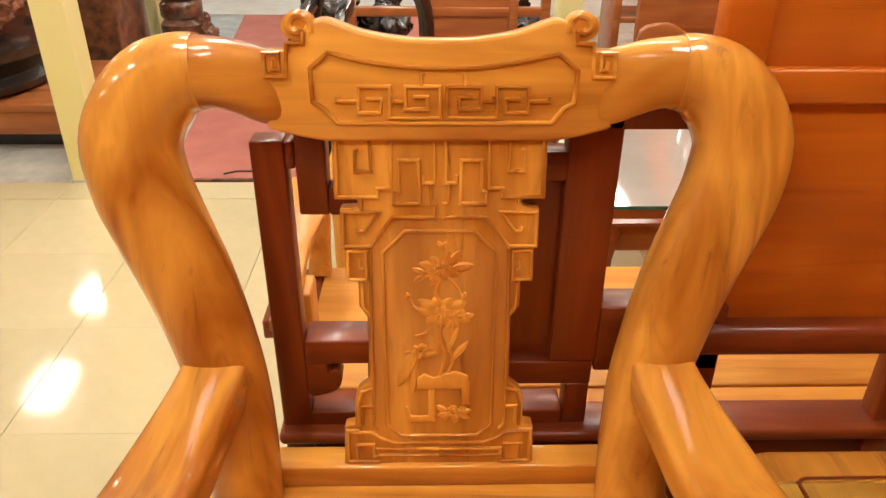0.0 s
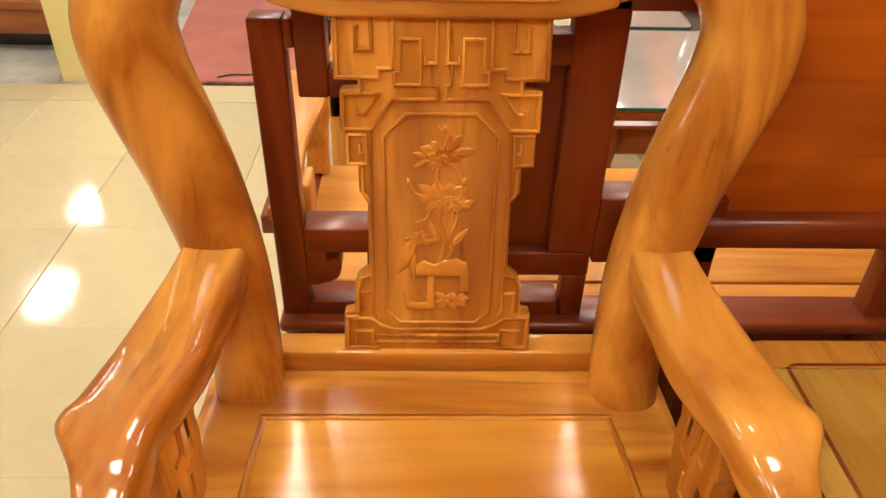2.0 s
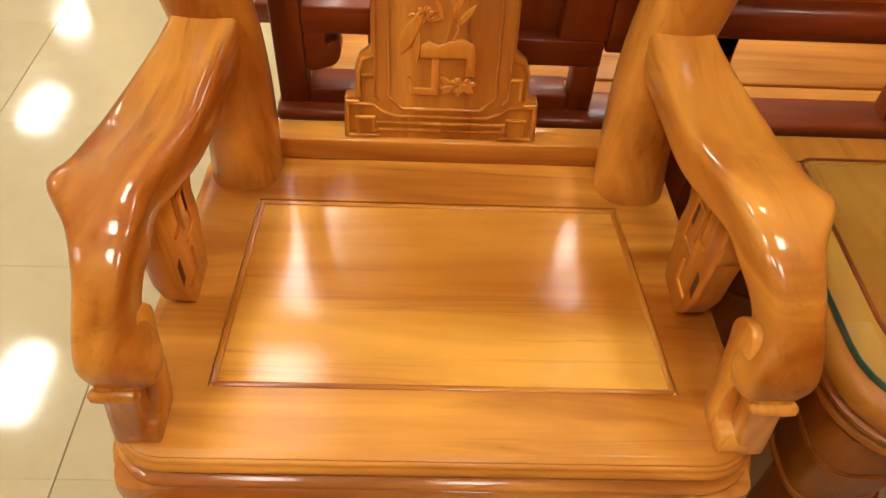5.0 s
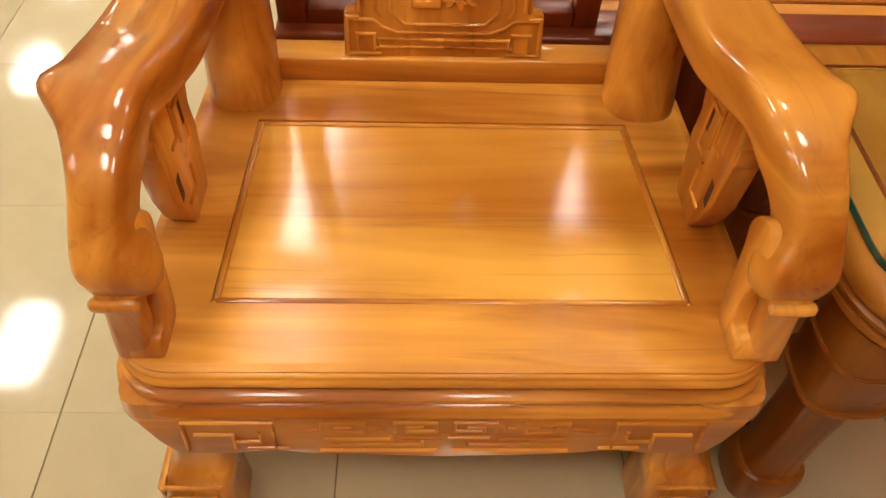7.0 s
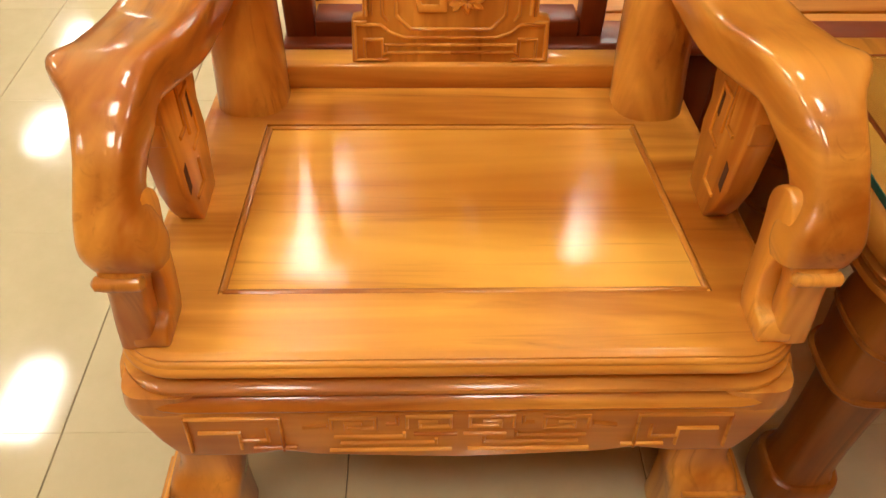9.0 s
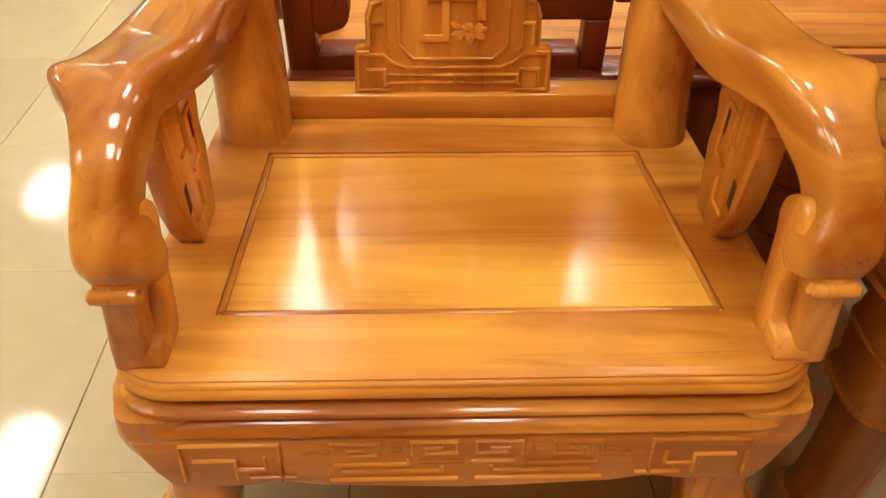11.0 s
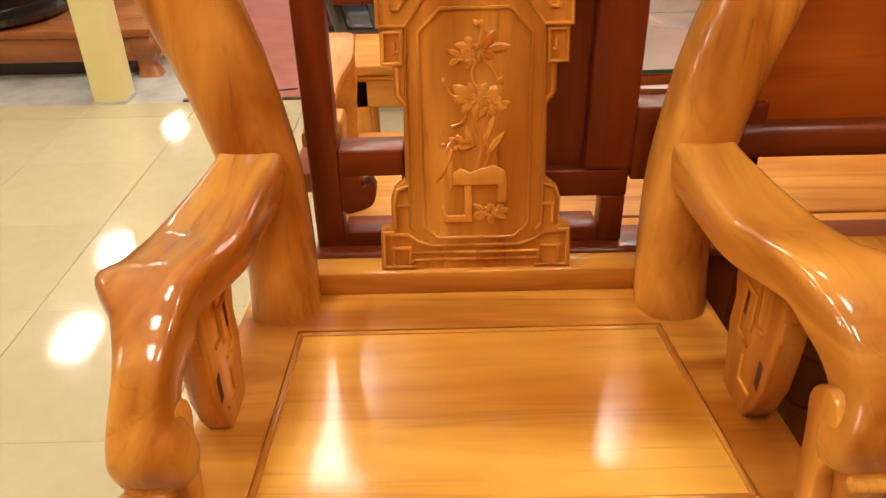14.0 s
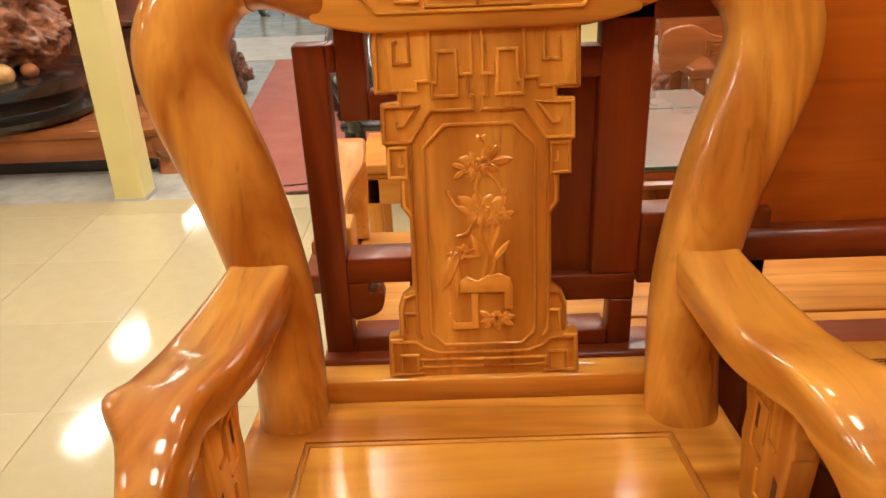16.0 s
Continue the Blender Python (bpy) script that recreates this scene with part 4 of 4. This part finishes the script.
pale_glass = plain("back_painted_glass", (0.30, 0.29, 0.27), (0.36, 0.35, 0.33), 3, 0.04, 0, 1.0, 0.0)
build_coffee_table(0.42, 1.75, 1.00, 1.62, 0.55, "brown wooden coffee table with pale glass top")
build_coffee_table(0.42, 0.93, 1.75, 2.03, 0.52, "brown wooden table with pale green glass top")


def build_stool(x, y, w, d, h):
    t = thing("stool", "honey brown wooden stool with moulded seat", "stool", loc=pose(x, y, 0))
    part("seat", boxes((-w / 2, w / 2, -d / 2, d / 2, h - 0.035, h)), gold2_x, t, bevel=0.008)
    part("moulding", boxes((-w / 2 + 0.012, w / 2 - 0.012, -d / 2 + 0.012, d / 2 - 0.012, h - 0.055, h - 0.036)), gold2_x, t, bevel=0.006)
    part("apron", boxes((-w / 2 + 0.02, w / 2 - 0.02, -d / 2 + 0.02, -d / 2 + 0.04, h - 0.15, h - 0.055)), gold2_x, t, bevel=0.004)
    part("apron", boxes((-w / 2 + 0.02, w / 2 - 0.02, d / 2 - 0.04, d / 2 - 0.02, h - 0.15, h - 0.055)), gold2_x, t, bevel=0.004)
    for sx in (-1, 1):
        for sy in (-1, 1):
            cx, cy = sx * (w / 2 - 0.045), sy * (d / 2 - 0.045)
            part("leg", boxes((cx - 0.025, cx + 0.025, cy - 0.025, cy + 0.025, 0, h - 0.055)), gold2_z, t, bevel=0.006)


build_stool(-0.14, 1.62, 0.44, 0.40, 0.45)


def build_black_chair():
    t = thing("black_chair", "glossy black carved chair with curved arms", "chair")
    part("seat", boxes((-0.52, -0.02, 2.15, 2.55, 0.36, 0.40)), black_gloss, t, bevel=0.015)
    for x in (-0.52, -0.36):
        part("arm", tube(bmesh.new(), smooth_path([(x, 2.55, 0.78), (x - 0.015, 2.30, 0.74), (x, 2.14, 0.62), (x + 0.05, 2.10, 0.50), (x + 0.07, 2.14, 0.38)], 5), 0.033, 10), black_gloss, t, "curved black arm")
    part("back", tube(bmesh.new(), smooth_path([(-0.52, 2.55, 0.40), (-0.50, 2.57, 0.80), (-0.27, 2.60, 0.92), (-0.04, 2.57, 0.80), (-0.02, 2.55, 0.40)], 6), 0.035, 10), black_gloss, t)
    for x in (-0.48, -0.06):
        for y in (2.19, 2.51):
            part("leg", tube(bmesh.new(), [(x, y, 0.0), (x, y, 0.37)], 0.028, 10), black_gloss, t)


build_black_chair()


# ---- entrance side ----
def build_pillar(x, y, w):
    p = thing("pillar", "square pale yellow painted pillar", "pillar", "yellow pillars", loc=pose(x, y, 0))
    part("shaft", boxes((-w / 2, w / 2, -w / 2, w / 2, -0.012, CEIL)), yellow_paint, p, bevel=0.006)
    part("foot", boxes((-w / 2 - 0.004, w / 2 + 0.004, -w / 2 - 0.004, w / 2 + 0.004, -0.012, 0.012)), light_stone, p)


build_pillar(-1.60, 2.47, 0.145)
build_pillar(-2.10, 5.0, 0.145)
build_pillar(1.12, 5.3, 0.20)
tagged(part("carpet", prism(bmesh.new(), [(-1.25, 2.42), (0.6, 2.42), (0.6, 6.1), (-1.66, 6.1)], lambda a, b, d: (a, b, d), -0.012, 0.006), red_carpet, bevel=0.002), "dull red carpet leading to the street", "carpet")
tagged(part("cable", tube(bmesh.new(), smooth_path([(-0.99, 2.47, 0.010), (-0.93, 2.50, 0.012), (-0.86, 2.505, 0.010), (-0.74, 2.53, 0.010)], 5), 0.004, 8), rubber), "thin black cable lying on the red carpet", "cable")
tagged(part("carpet_strip", boxes((-1.26, 0.62, 2.402, 2.425, -0.010, 0.010)), carved_brown), "brown edge strip of the red carpet", "trim", kind="structure")


def build_daybed():
    d = thing("daybed", "low wide orange brown wooden daybed", "daybed")
    part("platform", boxes((-4.4, -1.50, 2.80, 3.02, 0.20, 0.245)), far_wood, d, "orange brown front plank", bevel=0.008)
    part("platform", boxes((-4.4, -1.50, 3.025, 3.62, 0.205, 0.250)), far_wood, d, "orange brown plank", bevel=0.008)
    part("apron", boxes((-4.3, -1.60, 2.815, 2.85, 0.08, 0.20)), far_wood, d, bevel=0.006)
    # black board added for the deep shade below the daybed
    part("shade_board", boxes((-4.25, -1.66, 2.90, 2.93, -0.012, 0.20)), black_gloss, d, "black board standing in for the shade under the platform")
    for x in (-1.56, -4.3):
        st = smooth_path([(0.205, 0.060, 0.0), (0.16, 0.070, 0.004), (0.11, 0.060, 0.0), (0.06, 0.045, -0.01), (0.025, 0.052, 0.0), (-0.012, 0.060, 0.012)], 4)
        side = 1 if x > -3 else -1
        leg = part("leg", loft(bmesh.new(), [ring((x + side * p[2], 2.875 - p[2], p[0]), (1, 0, 0), (0, 1, 0), p[1], p[1], 4.5, 20) for p in st]), far_wood, d, "curved brown leg with scroll foot")
        part("leg_scroll", bead(bmesh.new(), spiral(2.875, 0.13, 0.07, 0.08, 1, 2), lambda a, b, c, x=x, side=side: (x + side * (0.066 + c), a, b), 0.012, 0.008), far_wood, leg)
        part("leg", boxes((x - 0.06, x + 0.06, 3.45, 3.57, -0.012, 0.205)), carved_brown, d, bevel=0.01)
        part("end_apron", boxes((x - 0.02, x + 0.02, 2.93, 3.45, 0.09, 0.205)), far_wood, d, bevel=0.006)


build_daybed()


def lumps(bm, rnd, cx, cy, z0, w, d, h, n, r0, r1):
    """One knobbly carved body: a tapering form, heavily displaced by noise."""
    off = Vector((rnd.uniform(0, 50), rnd.uniform(0, 50), rnd.uniform(0, 50)))
    bmesh.ops.create_icosphere(bm, subdivisions=6 if n > 100 else 5, radius=1.0)
    f = 1.0 / max(r1, 0.03)
    for v in bm.verts:
        nrm = v.co.copy()
        t = (nrm.z + 1) / 2
        p = Vector((nrm.x * w / 2 * (1.05 - 0.45 * t), nrm.y * d / 2 * (1.05 - 0.45 * t), z0 + t * h))
        k = noise.noise(p * f * 0.55 + off) * 1.2 + noise.noise(p * f * 1.3 + off) * 0.9 + abs(noise.noise(p * f * 2.8 + off)) * 0.7 + abs(noise.noise(p * f * 6.0 + off)) * 0.3
        p += Vector((nrm.x, nrm.y, nrm.z * 0.5)) * k * r1 * 1.1
        v.co = Vector((cx + p.x, cy + p.y, max(p.z, z0 - 0.01)))
    return bm


def build_root_carvings():
    rnd = random.Random(3)
    for cx, cy, w, h in ((-2.55, 3.15, 0.95, 0.75), (-3.6, 3.2, 0.8, 0.6)):
        t = thing("root_carving", "knobbly brown carved tree root on a black stand", "wood carving", "carved roots")
        bm = lathe(bmesh.new(), [(0.46, 0.246), (0.50, 0.27), (0.50, 0.30), (0.45, 0.34), (0.47, 0.40), (0.55, 0.45), (0.57, 0.49), (0.50, 0.51)], cx, cy, 28)
        part("stand", bm, black_gloss, t, "black glossy oval stand")
        part("carving", lumps(bmesh.new(), rnd, cx, cy, 0.52, w, 0.6, h * 0.8, 170, 0.03, 0.085), root_brown, t, "reddish brown carved root", angle=180)
        for k in range(7):
            a = -2.6 + 0.33 * k
            bm = bmesh.new()
            bmesh.ops.create_icosphere(bm, subdivisions=3, radius=0.045 + 0.012 * (k % 3), matrix=Matrix.Translation((cx + 0.43 * math.cos(a), cy + 0.43 * math.sin(a), 0.545)) @ Matrix.Diagonal((1, 1, 0.85, 1)))
            part("fruit", bm, pale_wood if k % 2 else far_wood, t, "pale carved fruit")
    t = thing("dark_chest", "low dark brown wooden chest", "chest")
    part("body", boxes((-2.5, -1.95, 3.95, 4.5, -0.012, 0.62)), carved_brown, t, bevel=0.012)
    part("lid", boxes((-2.53, -1.92, 3.92, 4.53, 0.62, 0.66)), carved_brown, t, bevel=0.01)
    t = thing("dark_cabinet", "tall dark wooden cabinet with panelled doors", "cabinet")
    part("body", boxes((-4.6, -2.55, 4.9, 5.4, -0.012, 1.9)), dark_z, t, bevel=0.01)
    for x in (-4.5, -3.85, -3.2):
        part("door", boxes((x, x + 0.6, 4.875, 4.9, 0.1, 1.8)), dark_z, t, bevel=0.008)
    # carved stand by the carpet
    t = thing("carved_stand", "glossy reddish brown carved root stand", "stand")
    bm = bmesh.new()
    for z, w in ((0.0, 0.16), (0.14, 0.15), (0.28, 0.14), (0.42, 0.15)):
        c = (-1.79, 4.75)
        loft(bm, [ring((*c, z + dz - 0.012), (1, 0, 0), (0, 1, 0), w * k, w * k, 3.0, 16) for dz, k in ((0, 0.9), (0.02, 1.0), (0.10, 1.0), (0.125, 0.85), (0.138, 0.8))])
    part("body", bm, carved_brown, t)
    part("carving", lumps(bmesh.new(), rnd, -1.62, 4.72, 0.0, 0.10, 0.16, 0.30, 26, 0.03, 0.06), carved_brown, t, "knobbly carved side", angle=180)
    part("top_carving", lumps(bmesh.new(), rnd, -1.79, 4.75, 0.56, 0.30, 0.30, 0.4, 30, 0.04, 0.09), carved_brown, t, angle=180)


build_root_carvings()


def build_motorbike(x, y):
    t = thing("motorbike", "dark parked motorbike on the street", "motorbike", loc=pose(x, y, -0.12, 0, 0, 0))
    for dx in (0, 1.25):
        bm = bmesh.new()
        ring_pts = [(dx + 0.27 * math.cos(a), 0, 0.29 + 0.27 * math.sin(a)) for a in [2 * math.pi * k / 28 for k in range(29)]]
        tube(bm, ring_pts, 0.035, 8)
        tyre = part("wheel", bm, rubber, t, "black tyre")
        bm = bmesh.new()
        for k in range(5):
            a = 2 * math.pi * k / 5
            tube(bm, [(dx, 0, 0.29), (dx + 0.24 * math.cos(a), 0, 0.29 + 0.24 * math.sin(a))], 0.018, 6)
        tube(bm, [(dx + 0.235 * math.cos(2 * math.pi * k / 28), 0, 0.29 + 0.235 * math.sin(2 * math.pi * k / 28)) for k in range(29)], 0.02, 6)
        part("rim", bm, steel, tyre, "silver rim with spokes")
    part("body", loft(bmesh.new(), [ring((px, 0, pz), (0, 1, 0), (0.2, 0, 1), a, b, 2.6, 16) for px, pz, a, b in ((0.22, 0.62, 0.05, 0.06), (0.3, 0.5, 0.13, 0.2), (0.6, 0.42, 0.15, 0.14), (0.9, 0.52, 0.15, 0.2), (1.4, 0.68, 0.12, 0.12), (1.6, 0.75, 0.05, 0.05))]), black_gloss, t, "dark body panels")
    part("seat", boxes((0.65, 1.4, -0.12, 0.12, 0.72, 0.82)), rubber, t, bevel=0.03)
    part("fork", tube(bmesh.new(), [(0, 0, 0.29), (0.18, 0, 0.75), (0.25, 0, 1.0)], 0.03, 8), steel, t)
    part("handlebar", tube(bmesh.new(), smooth_path([(0.35, -0.32, 1.02), (0.25, -0.15, 1.05), (0.22, 0, 1.0), (0.25, 0.15, 1.05), (0.35, 0.32, 1.02)], 4), 0.016, 8), rubber, t)


build_motorbike(-2.35, 9.6)
tagged(part("pavement", boxes((-7.0, 2.4, 6.12, 7.6, -0.05, 0.002)), light_stone), "pale paved strip before the street", "pavement", kind="structure")


# ---- display behind the chair's crest ----
def build_display():
    t = thing("display_screen", "orange brown wooden screen with framed panels", "screen")
    for x in (-0.46, -0.04, 0.44, 0.62):
        part("post", boxes((x, x + 0.05, 3.40, 3.46, -0.012, 1.5)), far_wood, t, bevel=0.006)
    part("panel", boxes((0.01, 0.44, 3.42, 3.44, 0.05, 1.5)), far_wood, t)
    part("rail", boxes((-0.46, 0.67, 3.405, 3.455, 0.55, 0.60)), far_wood, t, bevel=0.006)
    rnd = random.Random(8)
    for x in (-0.62, -0.27, 0.58):
        c = thing("black_carving", "glossy black carved ornament on the floor", "wood carving", "black carvings")
        part("carving", lumps(bmesh.new(), rnd, x, 3.75, 0.0, 0.34, 0.25, 0.62, 50, 0.04, 0.09), black_gloss, c, angle=180)
    t = thing("display_shelf", "brown wooden display shelf", "shelf")
    for x in (1.05, 1.62):
        part("upright", boxes((x, x + 0.04, 3.5, 3.85, -0.012, 1.6)), far_wood, t, bevel=0.004)
    for z in (0.10, 0.50, 0.9):
        part("board", boxes((1.09, 1.62, 3.5, 3.85, z, z + 0.03)), far_wood, t, bevel=0.003)
    f = thing("figurine", "small pinkish carved stone ornament on a shelf", "ornament")
    part("carving", lumps(bmesh.new(), rnd, 1.32, 3.62, 0.14, 0.2, 0.14, 0.26, 18, 0.03, 0.06), pink_stone, f, angle=180)
    t = thing("carved_chair", "glossy brown carved wooden chair", "chair")
    part("seat", boxes((1.15, 1.75, 2.75, 3.25, 0.40, 0.45)), far_wood, t, bevel=0.012)
    plate = smooth_path([(0.99, 0.63), (1.094, 0.667), (1.16, 0.655), (1.22, 0.62), (1.30, 0.60), (1.345, 0.55), (1.345, 0.484), (1.315, 0.375), (1.27, 0.29), (1.235, 0.30), (1.255, 0.40), (1.25, 0.47), (1.18, 0.52), (1.08, 0.46), (0.99, 0.45)], 3, True)
    arm = part("arm", prism(bmesh.new(), [(float(a), float(b)) for a, b in plate], lambda a, b, d: (a, d, b), 2.70, 2.75), far_wood, t, "wavy carved brown arm plate", bevel=0.012)
    part("arm_scroll", bead(bmesh.new(), spiral(1.24, 0.555, 0.10, 0.07, 1, 2), lambda a, b, d: (a, 2.70 - d, b), 0.014, 0.010), far_wood, arm)
    part("back", loft(bmesh.new(), [ring((x, 3.27, z), (0, 1, 0), (0, 0, 1), 0.03, h, 3, 12) for x, z, h in ((1.12, 0.70, 0.26), (1.45, 0.80, 0.36), (1.78, 0.70, 0.26))]), far_wood, t)
    for x in (1.2, 1.7):
        for y in (2.8, 3.2):
            part("leg", boxes((x - 0.035, x + 0.035, y - 0.035, y + 0.035, -0.012, 0.40)), far_wood, t, bevel=0.008)
    c = thing("pink_carving", "pinkish brown carved root ornament", "wood carving")
    part("carving", lumps(bmesh.new(), rnd, 0.98, 2.95, 0.0, 0.25, 0.25, 0.45, 50, 0.03, 0.06), pink_stone, c, angle=180)


pink_stone = plain("pink_stone", (0.30, 0.12, 0.08), (0.55, 0.32, 0.22), 16, 0.3, 0, 0.4, 0.2)
build_display()

# ---- cream floor tiles ----
def build_tiles():
    holder = tagged(new("floor"), "glossy cream square floor tiles", "floor", kind="structure")
    bm = bmesh.new()
    a = 0.2490
    loft(bm, [[(-x, -y, z), (x, -y, z), (x, y, z), (-x, y, z)] for x, y, z in ((a, a, -0.006), (a, a, -0.0012), (a - 0.0012, a - 0.0012, 0.0))])
    finish(bm, False)
    me = bpy.data.meshes.new("tile")
    bm.to_mesh(me)
    bm.free()
    me.materials.append(tile_mat)
    for i in range(-12, 9):
        for j in range(-6, 5):
            ob = new("tile", me)
            ob.parent = holder
            ob.matrix_basis = pose(-0.425 + 0.5 * i, -0.025 + 0.4975 * j, 0)
        # last row, cut to the edge of the stone floor
        ob = new("tile", me)
        ob.parent = holder
        ob.matrix_basis = pose(-0.425 + 0.5 * i, 2.3065, 0) @ Matrix.Diagonal((1, 0.36, 1, 1))


build_tiles()
